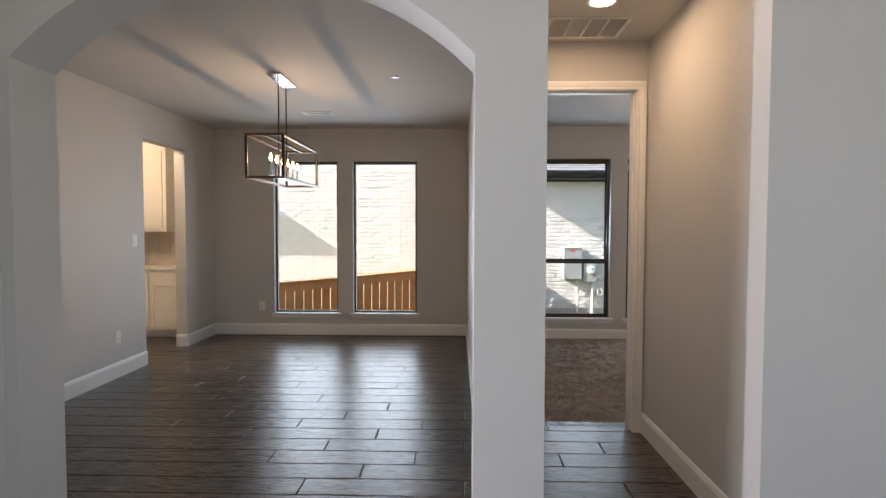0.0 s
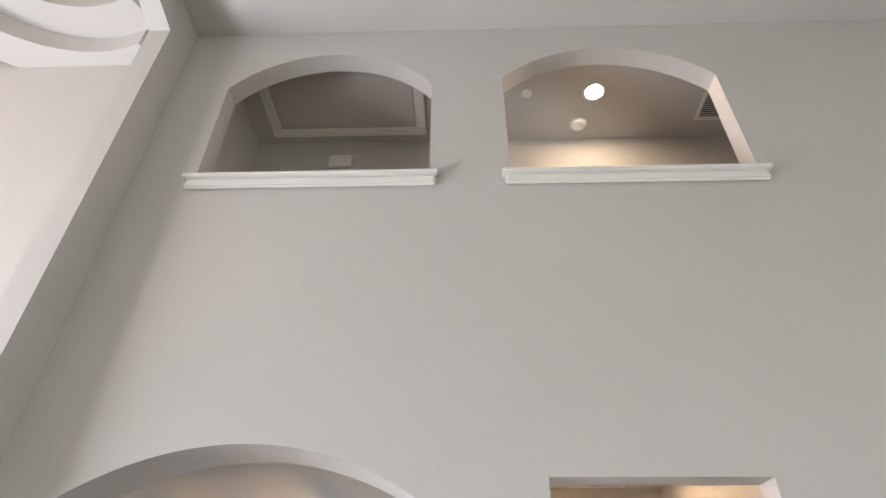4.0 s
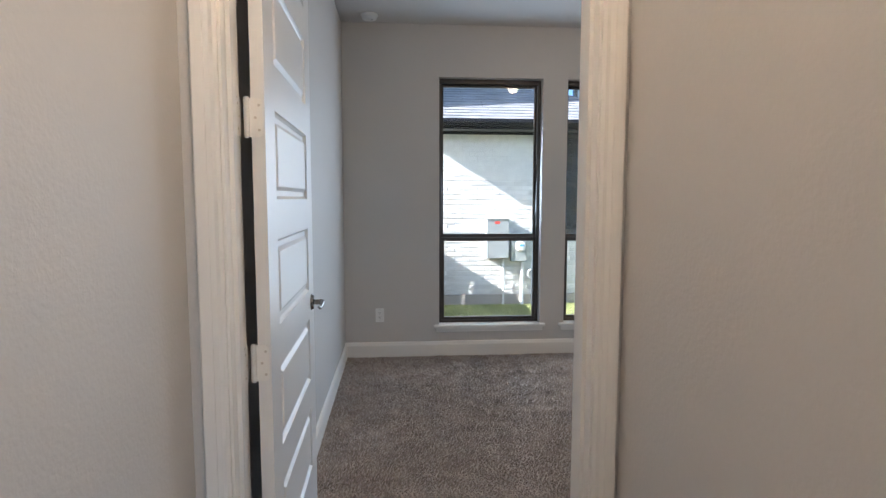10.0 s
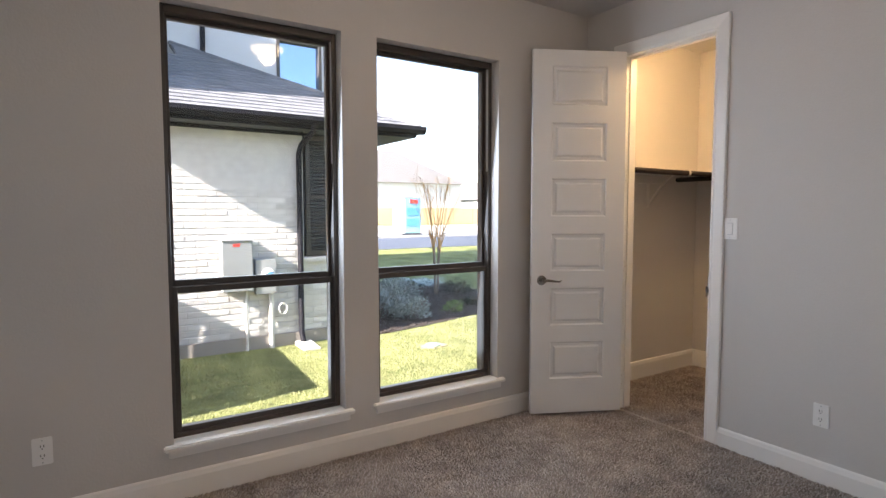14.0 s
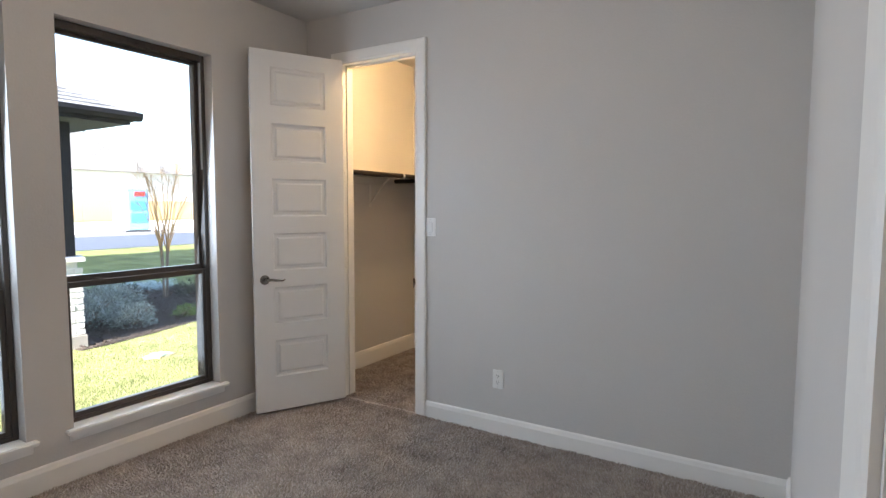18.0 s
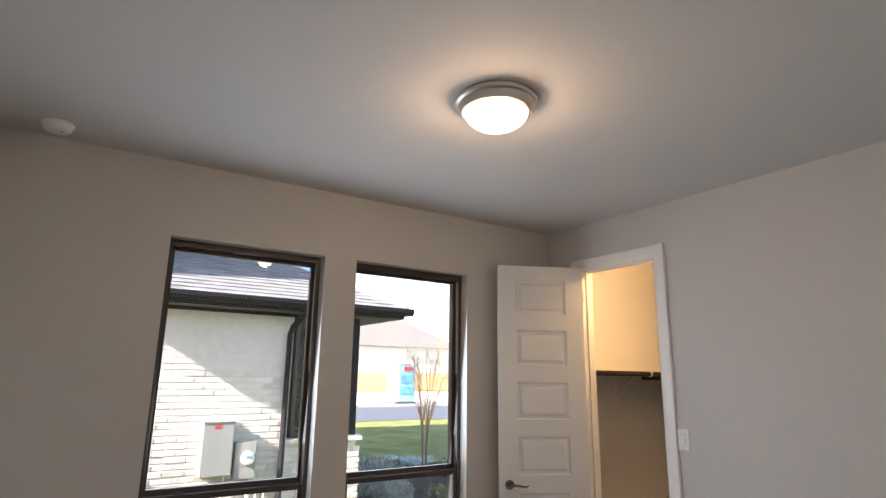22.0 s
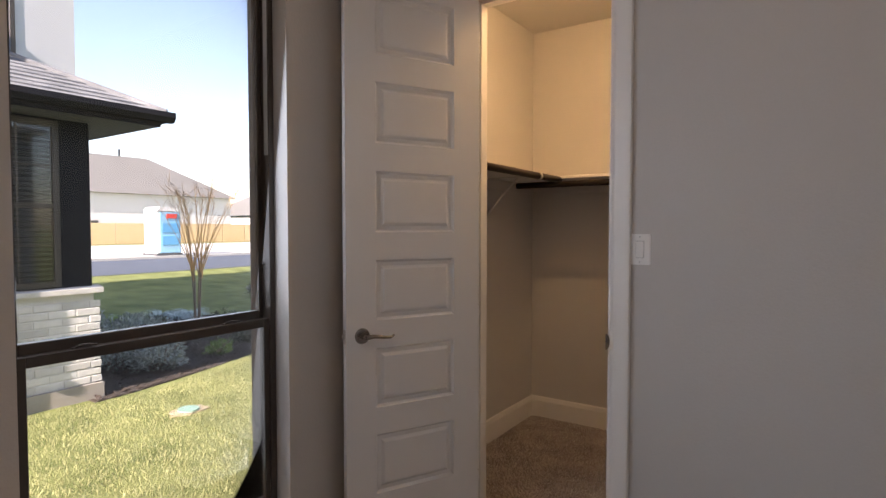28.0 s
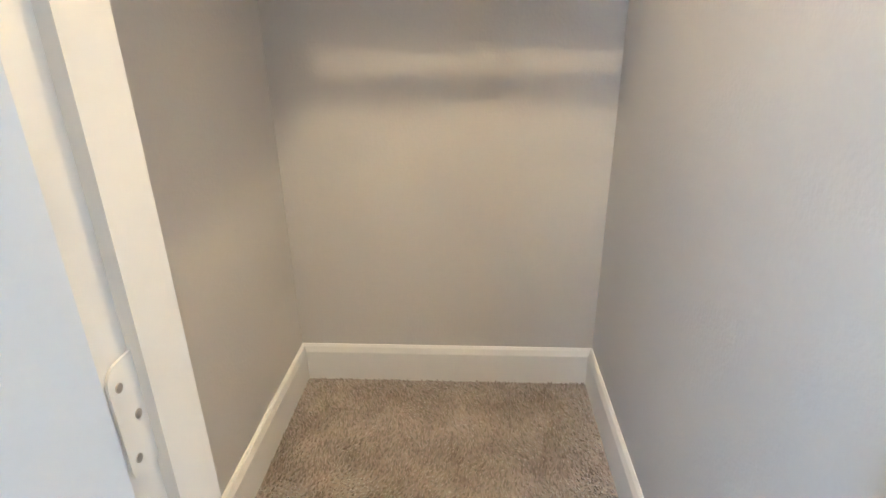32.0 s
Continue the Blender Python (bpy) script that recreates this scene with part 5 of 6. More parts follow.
lathe(bm, [(0.075, 0.0), (0.075, 0.05), (0.06, 0.075), (0.01, 0.08)], (0, 0, 0), 28)
bmesh.ops.transform(bm, matrix=Matrix.Translation((3.925, NY - 0.135, 0.56)) @ Matrix.Rotation(radians(90), 4, "X"), verts=bm.verts[:])
part("dial", bm, COUNTER, ring, "pale meter dial behind glass", smooth=True)
bm = bmesh.new()
box(bm, 3.885, NY - 0.2165, 0.565, 3.965, NY - 0.2145, 0.600)
part("display", bm, BLUE, ring, "blue-grey meter display")
for x, z1, r, lab in ((3.65, 0.37, 0.018, "thin white conduit"), (3.975, 0.31, 0.032, "white service conduit")):
    bm = bmesh.new()
    tube(bm, [(x, NY - 0.045, GZ - 0.02), (x, NY - 0.045, z1)], r, 12)
    solid("conduit", bm, PIPE, lab + " running down the brick wall to the lawn", "conduit", place=(x, NY - 0.045, GZ), smooth=True)
bm = bmesh.new()
for k in range(3):
    pts = [(4.13 + 0.055 * math.cos(t), NY - 0.03 - 0.02 * k, 0.08 + 0.075 * math.sin(t)) for t in [radians(a) for a in range(0, 361, 20)]]
    tube(bm, pts, 0.010, 6)
solid("cable_coil", bm, PIPE, "coil of white cable hanging on the brick wall", "cable coil", place=(4.13, NY, 0.05), smooth=True)
bm = bmesh.new()
prism(bm, [(4.28, NY - 0.08, GZ), (4.28, NY - 0.48, GZ), (4.28, NY - 0.48, GZ + 0.02), (4.28, NY - 0.08, GZ + 0.06)], (0.22, 0, 0))
solid("splash_block", bm, PAVING, "pale concrete splash block under the downspout", "splash block", place=(4.38, NY - 0.3, GZ))
# valve cover in the lawn
bm = bmesh.new()
rb = random.Random(31)
prism(bm, [(5.86 + 0.20 * rb.uniform(0.75, 1.2) * math.cos(k * 0.393), 12.0 + 0.13 * rb.uniform(0.75, 1.2) * math.sin(k * 0.393), GZ - 0.02) for k in range(16)], (0, 0, 0.036))
solid("bare_patch", bm, SAND, "bare sandy patch of soil round the valve cover", "soil", kind="structure")
bm = bmesh.new()
disc(bm, (5.85, 11.99, GZ + 0.01), 0.10, 0.022, 24)
solid("valve_cover", bm, GREEN_LID, "round green irrigation valve cover in the lawn", "valve cover", place=(5.85, 11.99, GZ))


# side-yard fence between the houses
def board_fence(name, p, q, ztop, n, label, cap=True):
    p, q = Vector(p), Vector(q)
    d = (q - p).normalized()
    nrm = Vector((-d.y, d.x, 0))
    f = thing(name, (p.x, p.y, GZ), label, "fence")
    L = (q - p).length
    step = L / n
    for i in range(n):
        a = p + d * (i * step + 0.006)
        b = p + d * ((i + 1) * step - 0.006)
        bm = bmesh.new()
        prism(bm, [(a.x, a.y, GZ), (b.x, b.y, GZ), (b.x, b.y, ztop(b)), (a.x, a.y, ztop(a))], nrm * 0.018)
        part("board", bm, FENCE, f)
    if cap:
        for dz, hgt, off, t in ((-0.115, 0.115, -0.022, 0.018), (0.0, 0.035, -0.06, 0.14)):
            bm = bmesh.new()
            a, b = p + nrm * off, q + nrm * off
            prism(bm, [(a.x, a.y, ztop(p) + dz), (b.x, b.y, ztop(q) + dz), (b.x, b.y, ztop(q) + dz + hgt), (a.x, a.y, ztop(a) + dz + hgt)], nrm * t)
            part("cap_rail", bm, FENCE, f)
    return f


board_fence("fence", (1.90, 10.80, 0), (2.05, 13.12, 0), lambda v: 0.72, 17, "cedar board fence reaching the brick wall")
board_fence("fence", (-1.62, 9.27, 0), (1.20, 11.19, 0), lambda v: 0.60 + 0.05 * (v.x + 1.6), 24, "cedar board fence with cap rail between the houses")

# ---- planting ----


def leaf_mass(bm, c, size, n, leaf_len, up=0.3, seed=1):
    rnd = random.Random(seed)
    for _ in range(n):
        d = Vector((rnd.gauss(0, 1), rnd.gauss(0, 1), rnd.gauss(0, 1))).normalized()
        r = rnd.uniform(0.45, 1.0)
        p = Vector(c) + Vector((d.x * size[0] * r, d.y * size[1] * r, abs(d.z) * size[2] * r))
        t = (d + Vector((rnd.uniform(-.6, .6), rnd.uniform(-.6, .6), up + rnd.uniform(-.3, .6)))).normalized()
        s = t.orthogonal().normalized()
        s = (Matrix.Rotation(rnd.uniform(0, 6.28), 3, t) @ s) * leaf_len * 0.16
        ln = leaf_len * rnd.uniform(0.6, 1.25)
        vs = [bm.verts.new(v) for v in (p, p + t * ln * 0.5 + s, p + t * ln, p + t * ln * 0.5 - s)]
        bm.faces.new(vs)


bm = bmesh.new()
ring = [(5.45, 13.05), (5.9, 13.10), (6.5, 13.24), (7.1, 13.40), (7.7, 13.60), (8.4, 13.95), (9.2, 14.8), (9.7, 15.9), (9.6, 17.3), (8.9, 17.95), (5.5, 17.95)]
prism(bm, [(x, y, GZ - 0.05) for x, y in ring], (0, 0, 0.062))
bed = solid("mulch_bed", bm, MULCH, "dark mulch planting bed beside the house", "mulch bed", kind="structure")
rnd = random.Random(77)
verts, faces = [], []
for _ in range(9000):
    x, y = rnd.uniform(5.5, 9.6), rnd.uniform(13.0, 17.5)
    k = sum(1 for (ax, ay), (bx, by) in zip(ring, ring[1:] + ring[:1]) if (ay > y) != (by > y) and x < ax + (y - ay) * (bx - ax) / (by - ay))
    if k % 2 == 0:
        continue
    a, t = rnd.uniform(0, 6.283), rnd.uniform(-0.5, 0.5)
    ln, w, z = rnd.uniform(0.02, 0.05), rnd.uniform(0.006, 0.014), GZ + 0.012 + rnd.uniform(0.006, 0.022)
    u = Vector((math.cos(a), math.sin(a), t)) * ln
    v = Vector((-math.sin(a), math.cos(a), rnd.uniform(-0.4, 0.4))) * w
    n0, p = len(verts), Vector((x, y, z))
    verts += [tuple(p - u - v), tuple(p + u - v), tuple(p + u + v), tuple(p - u + v)]
    faces.append((n0, n0 + 1, n0 + 2, n0 + 3))
me = bpy.data.meshes.new("chips")
me.from_pydata(verts, [], faces)
me.materials.append(MULCH)
chips = new("chips", me)
chips.parent = bed
tagged(chips, "loose brown bark chips", kind="stuff")


def shrub(c, size, n, ll, mat, label, seed, up=0.3):
    s = thing("shrub", c, label, "shrub", "planting bed shrubs")
    bm = bmesh.new()
    rnd = random.Random(seed)
    for _ in range(9):
        a = rnd.uniform(0, 6.28)
        tube(bm, [c, (c[0] + size[0] * 0.4 * math.cos(a), c[1] + size[1] * 0.4 * math.sin(a), c[2] + size[2] * 0.5), (c[0] + size[0] * 0.75 * math.cos(a), c[1] + size[1] * 0.75 * math.sin(a), c[2] + size[2] * 0.8)], [0.012, 0.008, 0.004], 5)
    part("stems", bm, BARK, s)
    bm = bmesh.new()
    leaf_mass(bm, c, size, n, ll, up, seed)
    for k in range(5):
        a = rnd.uniform(0, 6.28)
        q = (c[0] + size[0] * 0.55 * math.cos(a), c[1] + size[1] * 0.55 * math.sin(a), c[2] + size[2] * rnd.uniform(0.1, 0.45))
        leaf_mass(bm, q, (size[0] * 0.5, size[1] * 0.5, size[2] * 0.6), n // 8, ll, up, seed + k + 50)
    part("leaves", bm, mat, s)


shrub((6.30, 14.55, GZ), (0.50, 0.46, 0.52), 1300, 0.075, LEAF_SILVER, "silver-green leafy shrub in the mulch bed", 1)
shrub((6.62, 13.90, GZ), (0.34, 0.27, 0.38), 900, 0.070, LEAF_SILVER, "pale silver shrub at the edge of the bed", 2)
shrub((7.15, 15.5, GZ), (0.52, 0.50, 0.50), 1200, 0.085, LEAF_SILVER, "silver-green spreading shrub in the mulch bed", 3)
shrub((7.55, 14.02, GZ), (0.19, 0.16, 0.22), 330, 0.060, LEAF_GREEN, "small bright green shrub at the edge of the bed", 4)
shrub((7.72, 16.1, GZ), (0.34, 0.32, 0.38), 700, 0.060, LEAF_DARK, "dark green rounded shrub in the mulch bed", 5)
shrub((8.95, 15.9, GZ), (0.36, 0.34, 0.36), 700, 0.055, LEAF_DARK, "dark green rounded shrub near the young tree", 6)
shrub((6.7, 16.8, GZ), (0.62, 0.66, 0.66), 1300, 0.085, LEAF_SILVER, "grey-green shrub beside the house", 7)
shrub((8.35, 14.45, GZ), (0.26, 0.22, 0.20), 380, 0.055, LEAF_DARK, "low dark green shrub at the bed's edge", 8)
shrub((12.3, 19.0, rise(19.0)), (0.5, 0.5, 0.35), 500, 0.10, LEAF_DARK, "small dark shrub on the lawn", 9)


def young_tree(c, h, label, seed, fork=0.40, heads=5):
    """Several slim upright stems that fan out into long thin twigs with dry seed heads."""
    rnd = random.Random(seed)
    t = thing("young_tree", c, label, "tree")
    c = Vector(c)
    bm = bmesh.new()
    tops = []
    for k in range(4):
        a = 2 * math.pi * k / 4 + 0.5
        out = Vector((math.cos(a), math.sin(a), 0))
        pts = [c + out * (0.035 + 0.055 * f) + Vector((rnd.uniform(-.008, .008), rnd.uniform(-.008, .008), h * fork * f)) for f in (0, 0.25, 0.5, 0.75, 1)]
        tube(bm, pts, [0.019, 0.017, 0.016, 0.015, 0.013], 7)
        tops.append((pts[-1], out))
    part("trunk", bm, BARK, t, "grey-brown multi-stem trunk", smooth=True)
    bm = bmesh.new()
    ends = []
    for p, out in tops:
        for _ in range(7):
            side = out.cross(Vector((0, 0, 1)))
            w = out * rnd.uniform(-0.25, 0.62) + side * rnd.uniform(-0.5, 0.5)
            ln = h * (1 - fork) * rnd.uniform(0.62, 1.02)
            s0 = p - Vector((0, 0, rnd.uniform(0, 0.25) * h * fork))
            m = s0 + w * ln * 0.38 + Vector((0, 0, ln * 0.52))
            e = s0 + w * ln * 0.80 + Vector((0, 0, ln))
            tube(bm, [s0, (s0 + m) / 2 - w * 0.03, m, e], [0.010, 0.008, 0.006, 0.0025], 5)
            ends.append(e)
            for _ in range(6):
                f = rnd.uniform(0.3, 1.0)
                q = m.lerp(e, f)
                v = (w + Vector((rnd.uniform(-.7, .7), rnd.uniform(-.7, .7), rnd.uniform(0.3, 1.0)))).normalized()
                r = q + v * h * rnd.uniform(0.05, 0.13)
                tube(bm, [q, r], [0.004, 0.0018], 3)
                if rnd.random() < 0.4:
                    ends.append(r)
    part("twigs", bm, TWIG, t, "thin orange-brown bare twigs")
    bm = bmesh.new()
    for k, e in enumerate(ends):
        leaf_mass(bm, e, (0.05, 0.05, 0.05), heads, 0.035, 0.2, seed + k)
    part("seed_heads", bm, BARK, t, "small dry seed heads at the twig ends")


def strappy_tuft(c, r, n, mat, label, seed):
    """A rosette of long arching strap leaves."""
    rnd = random.Random(seed)
    s = thing("strap_leaf_plant", c, label, "plant", "planting bed plants")
    verts, faces = [], []
    for _ in range(n):
        a = rnd.uniform(0, 6.283)
        ln, lift, w = r * rnd.uniform(0.7, 1.15), rnd.uniform(0.35, 1.2), rnd.uniform(0.007, 0.013)
        d, o = Vector((math.cos(a), math.sin(a), 0)), Vector((-math.sin(a), math.cos(a), 0))
        base = d * rnd.uniform(0, 0.06)
        k = len(verts)
        for f, ww in ((0, 0.6), (0.35, 1.0), (0.7, 0.8), (1.0, 0.1)):
            p = base + d * ln * f + Vector((0, 0, ln * (lift * f - (lift * 0.75 + 0.1) * f * f)))
            verts += [tuple(p + o * w * ww), tuple(p - o * w * ww)]
        faces += [(k + 2 * i, k + 2 * i + 1, k + 2 * i + 3, k + 2 * i + 2) for i in range(3)]
    me = bpy.data.meshes.new("leaves")
    me.from_pydata(verts, [], faces)
    me.materials.append(mat)
    ob = new("leaves", me)
    ob.parent = s
    tagged(ob)


young_tree((8.5, 16.08, GZ), 2.9, "young bare multi-stem tree in the mulch bed", 21)
young_tree((15.2, 21.5, rise(21.5)), 3.6, "thin young tree further along the lawn", 22, 0.35, 14)
strappy_tuft((8.82, 17.35, GZ), 0.48, 130, LEAF_STRAP, "silver-blue strap-leaf plant in the mulch bed", 61)
strappy_tuft((8.75, 17.75, GZ), 0.50, 130, LEAF_STRAP, "silver-blue strap-leaf plant beside the lawn", 62)
strappy_tuft((9.35, 17.7, GZ), 0.46, 120, LEAF_STRAP, "silver-blue strap-leaf plant at the bed's edge", 63)
strappy_tuft((7.9, 17.85, GZ), 0.62, 150, LEAF_GREEN, "tall green grass clump at the back of the bed", 64)

# grass blades on the part of the lawn beside the windows
rnd = random.Random(5)
verts, faces = [], []
for _ in range(150000):
    x = rnd.uniform(0.8, 9.5)
    y = 8.8 + 7.6 * rnd.random() ** 1.5
    if y > 13.1 and x < 5.7:
        continue
    if (x - 5.86) ** 2 / 0.035 + (y - 12.0) ** 2 / 0.015 < 1 and rnd.random() < 0.93:
        continue
    if x > 5.4 and y > 13.0 + max(0, x - 6.0) * 0.30:
        continue
    a = rnd.uniform(0, 6.28)
    hgt, w = rnd.uniform(0.012, 0.036), rnd.uniform(0.0022, 0.0045)
    lx, ly = rnd.uniform(-.018, .018), rnd.uniform(-.018, .018)
    k = len(verts)
    verts += [(x - w * math.cos(a), y - w * math.sin(a), GZ), (x + w * math.cos(a), y + w * math.sin(a), GZ), (x + lx, y + ly, GZ + hgt)]
    faces.append((k, k + 1, k + 2))
me = bpy.data.meshes.new("grass")
me.from_pydata(verts, [], faces)
me.materials.append(BLADE)
tagged(new("grass", me), "short green and straw-coloured lawn grass blades", "grass", kind="stuff")

# ---- across the street ----
fe = thing("far_fence", (10, 57.3, FZ), "pale orange cedar privacy fence across the street", "fence")
for i in range(30):
    bm = bmesh.new()
    rounded(bm, -2 + i * 2.6, 57.3, FZ, -2 + i * 2.6 + 2.56, 57.38, FZ + 1.83, 0.01, 1)
    part("fence_panel", bm, FAR_FENCE, fe)


def far_house(c, w, d, h, rise, label, wins):
    f = thing("far_house", c, label, "house", "houses across the street")
    x, y, z = c
    bm = bmesh.new()
    box(bm, x, y, z, x + w, y + d, z + h)
    part("wall", bm, FAR_WHITE, f)
    bm = bmesh.new()
    o = 0.5
    e = [(x - o, y - o, z + h), (x + w + o, y - o, z + h), (x + w + o, y + d + o, z + h), (x - o, y + d + o, z + h)]
    r = [(x + d * 0.42, y + d / 2, z + h + rise), (x + w - d * 0.42, y + d / 2, z + h + rise)]
    b4 = [bm.verts.new(v) for v in e]
    b2 = [bm.verts.new(v) for v in r]
    for q in ((b4[0], b4[1], b2[1], b2[0]), (b4[1], b4[2], b2[1]), (b4[2], b4[3], b2[0], b2[1]), (b4[3], b4[0], b2[0]), (b4[3], b4[2], b4[1], b4[0])):
        bm.faces.new(q)
    part("roof", bm, FAR_ROOF, f, "grey hip roof")
    for fx in (0.35, 0.62):
        bm = bmesh.new()
        disc(bm, (x + w * fx, y + d / 2, z + h + rise - 0.1), 0.09, 0.8, 10)
        part("vent_pipe", bm, FASCIA, f)
    for u, zz, ww, hh in wins:
        bm = bmesh.new()
        rounded(bm, x + u, y - 0.06, z + zz, x + u + ww, y + 0.02, z + zz + hh, 0.02, 1)
        fr = part("window", bm, BRONZE, f)
        bm = bmesh.new()
        box(bm, x + u + 0.08, y - 0.075, z + zz + 0.08, x + u + ww - 0.08, y - 0.062, z + zz + hh - 0.08)
        part("pane", bm, PANE, fr)


far_house((17.8, 60.0, FZ), 22.0, 13.0, 4.6, 4.2, "white far house with grey hip roof across the street", [(2.0 + i * 0.9, 3.0, 0.55, 0.95) for i in range(4)] + [(6.2 + i * 0.9, 0.9, 0.6, 1.2) for i in range(3)] + [(13, 1.2, 1.4, 1.4)])
far_house((46.0, 62.0, FZ), 20.0, 12.0, 3.0, 3.6, "low white far house with grey roof beyond the fence", [(3.0, 1.0, 2.4, 1.4), (9.0, 1.0, 1.8, 1.4)])
far_house((-14.0, 66.0, FZ), 20.0, 12.0, 4.2, 4.0, "white far house behind the fence", [(4.0, 1.0, 1.6, 1.4)])


def porta(c):
    x, y, z = c
    p = thing("portable_toilet", c, "blue and white portable toilet beside the street", "portable toilet")
    bm = bmesh.new()
    rounded(bm, x, y, z + 0.1, x + 1.15, y + 1.15, z + 2.12, 0.03, 2)
    part("body", bm, FAR_WHITE, p, "pale grey-white plastic body")
    bm = bmesh.new()
    rounded(bm, x + 1.15, y + 0.02, z + 0.12, x + 1.20, y + 1.13, z + 2.1, 0.02, 1)
    rounded(bm, x + 0.12, y - 0.05, z + 0.12, x + 1.12, y, z + 2.08, 0.02, 1)
    dr = part("door", bm, PORTA_BLUE, p, "blue plastic door")
    bm = bmesh.new()
    for zz in (0.5, 1.1):
        rounded(bm, x + 0.22, y - 0.075, z + zz, x + 1.02, y - 0.05, z + zz + 0.45, 0.02, 1)
    part("door_panel", bm, BLUE, dr)
    bm = bmesh.new()
    box(bm, x + 0.45, y - 0.085, z + 1.78, x + 0.95, y - 0.052, z + 2.0)
    part("sign", bm, RED, dr, "red and white sign")
    bm = bmesh.new()
    prism(bm, [(x - 0.04, y - 0.06, z + 2.12), (x + 1.22, y - 0.06, z + 2.12), (x + 1.05, y - 0.06, z + 2.32), (x + 0.14, y - 0.06, z + 2.32)], (0, 1.25, 0))
    part("roof", bm, FAR_WHITE, p, "white domed roof")
    bm = bmesh.new()
    box(bm, x - 0.05, y - 0.08, z, x + 1.22, y + 1.2, z + 0.1)
    part("base", bm, SOFFIT, p)


porta((16.85, 32.75, FZ + 0.06))

# ---- carpet pile ----
def carpet_pile(name, x0, y0, x1, y1, parent, seed, lift=0.0):
    """Cut-pile tufts, leaning in brushed patches."""
    r = np.random.default_rng(seed)
    s = 0.0095
    gx, gy = np.meshgrid(np.arange(x0 + s, x1 - s / 2, s), np.arange(y0 + s, y1 - s / 2, s))
    x = gx.ravel() + r.uniform(-0.006, 0.006, gx.size)
    y = gy.ravel() + r.uniform(-0.006, 0.006, gx.size)
    lean = 2.2 * np.sin(2.1 * x + 1.3 * np.sin(2.7 * y)) + 1.6 * np.sin(3.3 * y + 1.7 * x) + 1.3 * np.sin(17 * x + 3 * np.sin(9 * y)) * np.sin(13 * y + 2 * np.sin(11 * x)) + r.normal(0, 0.7, x.size)
    far = 0.006 + 0.004 * r.random(x.size)
    h = 0.008 + 0.005 * r.random(x.size) + 0.003 * np.sin(23 * x + 4 * np.sin(7 * y)) * np.sin(19 * y + 3 * np.sin(8 * x))
    a = r.uniform(0, 6.283, x.size)
    w = 0.0055
    v = np.empty((x.size, 4, 3))
    for k in range(3):
        v[:, k] = np.stack([x + w * np.cos(a + k * 2.094), y + w * np.sin(a + k * 2.094), np.zeros_like(x) + lift - 0.001], 1)
    v[:, 3] = np.stack([x + far * np.cos(lean), y + far * np.sin(lean), h + lift], 1)
    base = np.arange(x.size)[:, None, None] * 4
    f = (base + np.array([[0, 1, 3], [1, 2, 3], [2, 0, 3]])[None]).reshape(-1, 3)
    me = bpy.data.meshes.new(name)
    me.from_pydata(v.reshape(-1, 3).tolist(), [], f.tolist())
    me.materials.append(CARPET)
    ob = new(name, me)
    ob.parent = parent
    tagged(ob, "grey-brown cut carpet tufts", kind="stuff")


carpet_pile("pile", XB0, YDB - 0.05, XB1, YW - 0.014, bedroom_carpet, 3, -0.007)
carpet_pile("pile", XB1 + 0.001, 7.53, XB1 + 0.12, 8.14, closet_carpet, 4)
carpet_pile("pile", XB1 + 0.12, CY0 + 0.014, CX - 0.014, CY1 - 0.014, closet_carpet, 5)

# ---- floor planks ----
PL, PW, GAP = 0.925, 0.2015, 0.0065


def plank_mesh(length):
    bm = bmesh.new()
    a, b, t = length - GAP, PW - GAP, 0.010
    low = [bm.verts.new((x, y, -t)) for x, y in ((0, 0), (a, 0), (a, b), (0, b))]
    mid = [bm.verts.new((x, y, -0.0025)) for x, y in ((0, 0), (a, 0), (a, b), (0, b))]
    e = 0.0035
    topv = [bm.verts.new((x, y, 0)) for x, y in ((e, e), (a - e, e), (a - e, b - e), (e, b - e))]
    for p, q in ((low, mid), (mid, topv)):
        for i in range(4):
            bm.faces.new((p[i], p[(i + 1) % 4], q[(i + 1) % 4], q[i]))
    bm.faces.new(topv)
    me = finish(bm, "plank")
    me.materials.append(TILE)
    return me


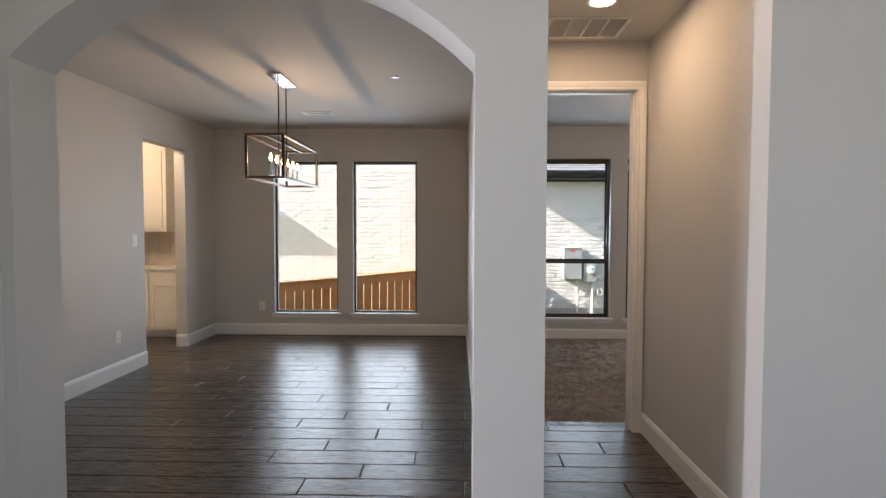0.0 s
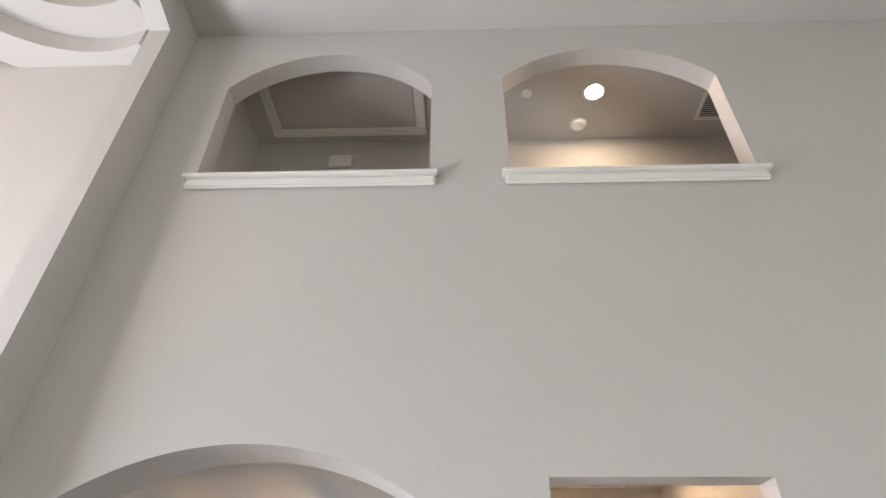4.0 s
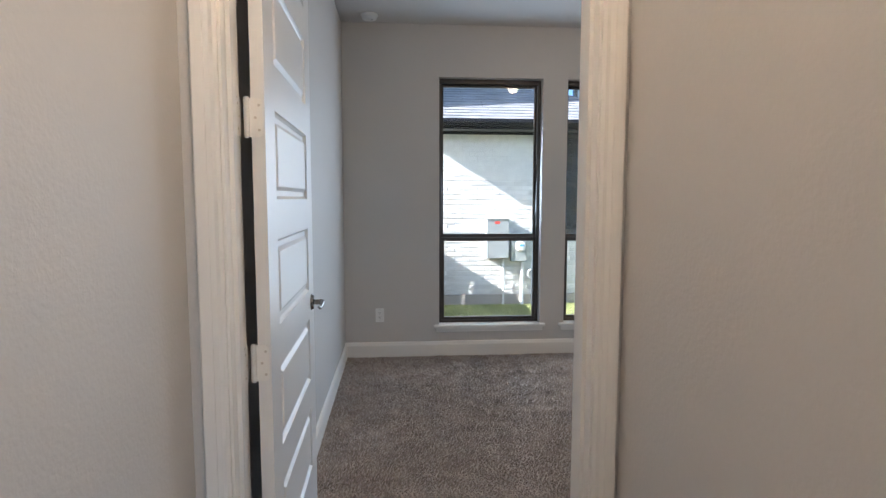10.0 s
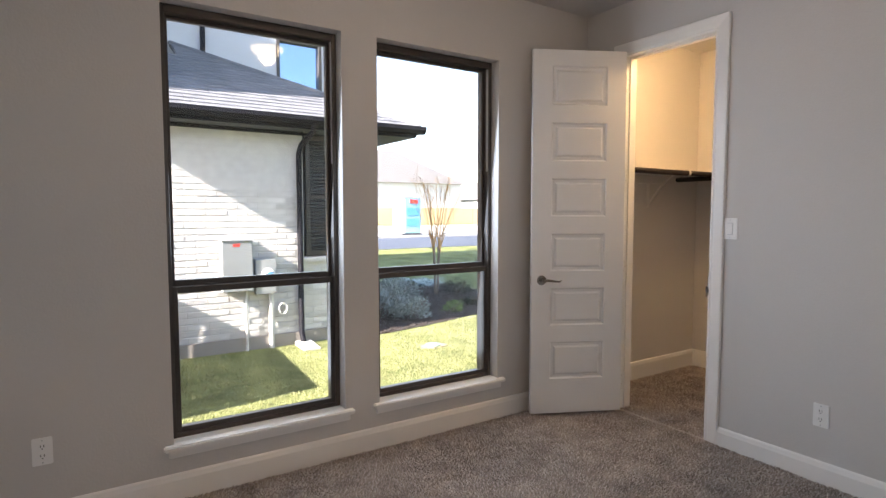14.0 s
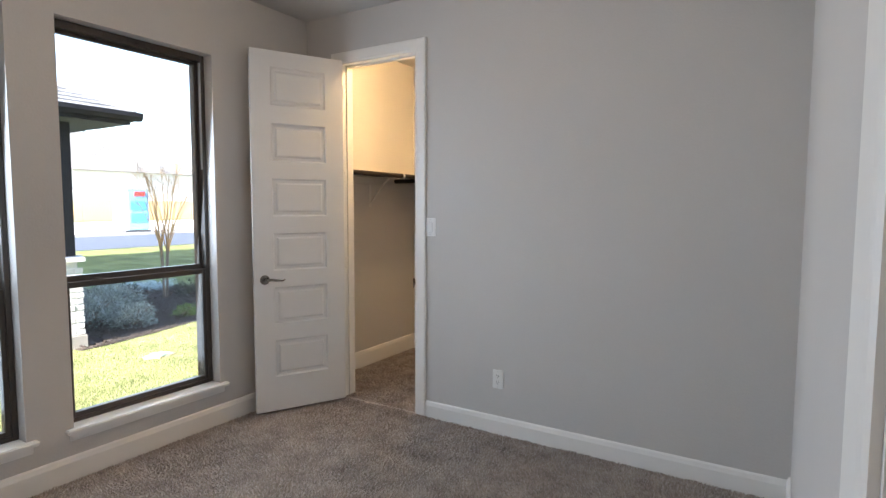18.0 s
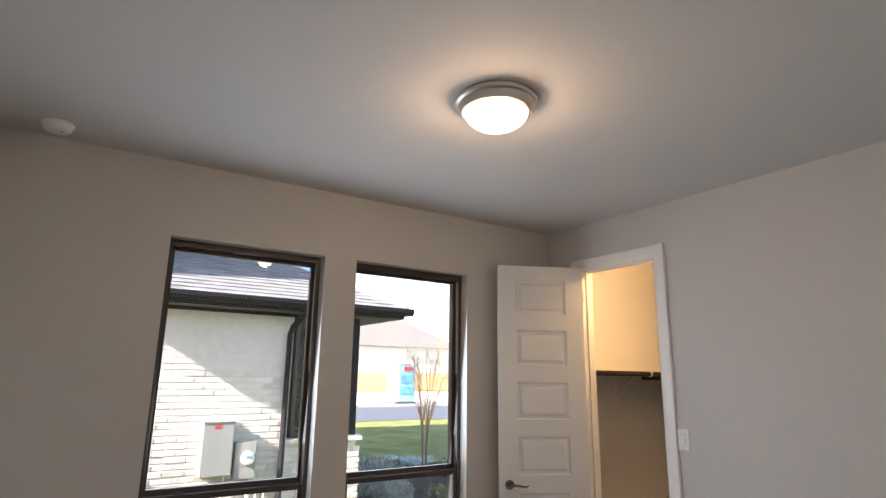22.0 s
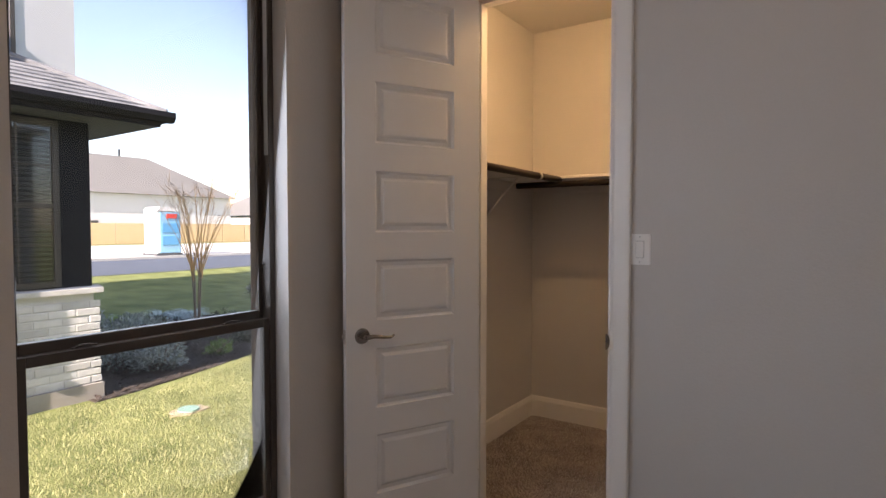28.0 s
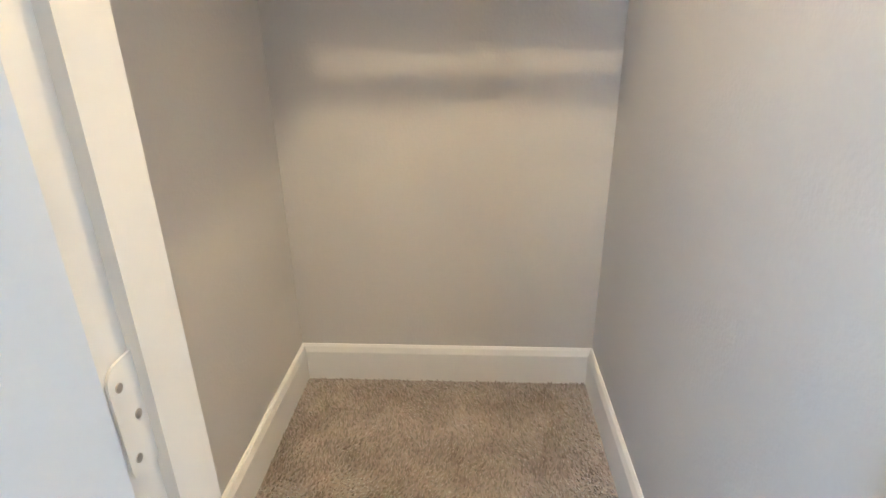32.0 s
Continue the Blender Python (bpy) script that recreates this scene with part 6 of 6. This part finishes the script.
MESHES = {}
far_planks = bmesh.new()
count = 0
for row in range(-28, 24):
    y = 4.118 + row * PW
    x_lo, x_hi = (-4.5, 4.4) if y < YF else ((XD0, XD1) if y > YDB - 0.1 else (XD0, XH1))
    if y > 5.5:
        x_lo = -3.9
    if y + PW > 8.4 and y + PW > YDW + 0.05:
        continue
    start = 0.185 + row * 0.3108
    k0 = math.floor((x_lo - start) / PL)
    x = start + k0 * PL
    while x < x_hi:
        a, b = max(x, x_lo), min(x + PL, x_hi)
        x += PL
        if b - a < 0.03:
            continue
        near = 3.2 < y < 8.7 and -2.2 < (a + b) / 2 < 2.5
        key = round(b - a, 3)
        if near and count < 300:
            if key not in MESHES:
                MESHES[key] = plank_mesh(key)
            ob = new("plank", MESHES[key])
            ob.location = (a, y, 0)
            ob.parent = tile_floor
            count += 1
        else:
            box(far_planks, a, y, -0.009, b - GAP, y + PW - GAP, -0.0002)
part("planks_joined", far_planks, TILE, tile_floor, "dark wood-look plank tiles", kind="stuff")

# ---- bricks of the neighbour's wall ----
BL, BH, BG = 0.245, 0.070, 0.011


def brick_mesh(length):
    bm = bmesh.new()
    rounded(bm, 0, -0.008, 0, length, 0.008, BH, 0.005, 1)
    me = finish(bm, "brick")
    me.materials.append(BRICK)
    return me


BR = {}
rest = bmesh.new()
count = 0
rnd = random.Random(9)
row = 0
z = GZ + 0.18
base_pieces = []
while z + BH < 3.9:
    for x0, x1, yy in ((-5.0, 4.455 if z + BH < 2.50 else 1.99, NY + 0.012), (4.47, NX1, NY + 0.072)):
        if yy > NY + 0.05 and z + BH > 0.69:
            continue
        x = x0 - (BL + BG) * 0.5 * (row % 2)
        while x < x1:
            a, b = max(x, x0), min(x + BL, x1)
            x += BL + BG
            if b - a < 0.03:
                continue
            near = 1.9 < a < NX1 and z < 1.75
            key = round(b - a, 2)
            off = rnd.uniform(-0.004, 0.004)
            if near and count < 300:
                if key not in BR:
                    BR[key] = brick_mesh(key)
                ob = new("brick", BR[key])
                ob.location = Vector((a, yy + off, z)) - PLACE[brick_wall.name].translation
                ob.parent = brick_wall
                count += 1
            else:
                box(rest, a, yy - 0.008 + off, z, b, yy + 0.012, z + BH)
    z += BH + BG
    row += 1
part("bricks_joined", rest, BRICK, brick_wall, kind="stuff")
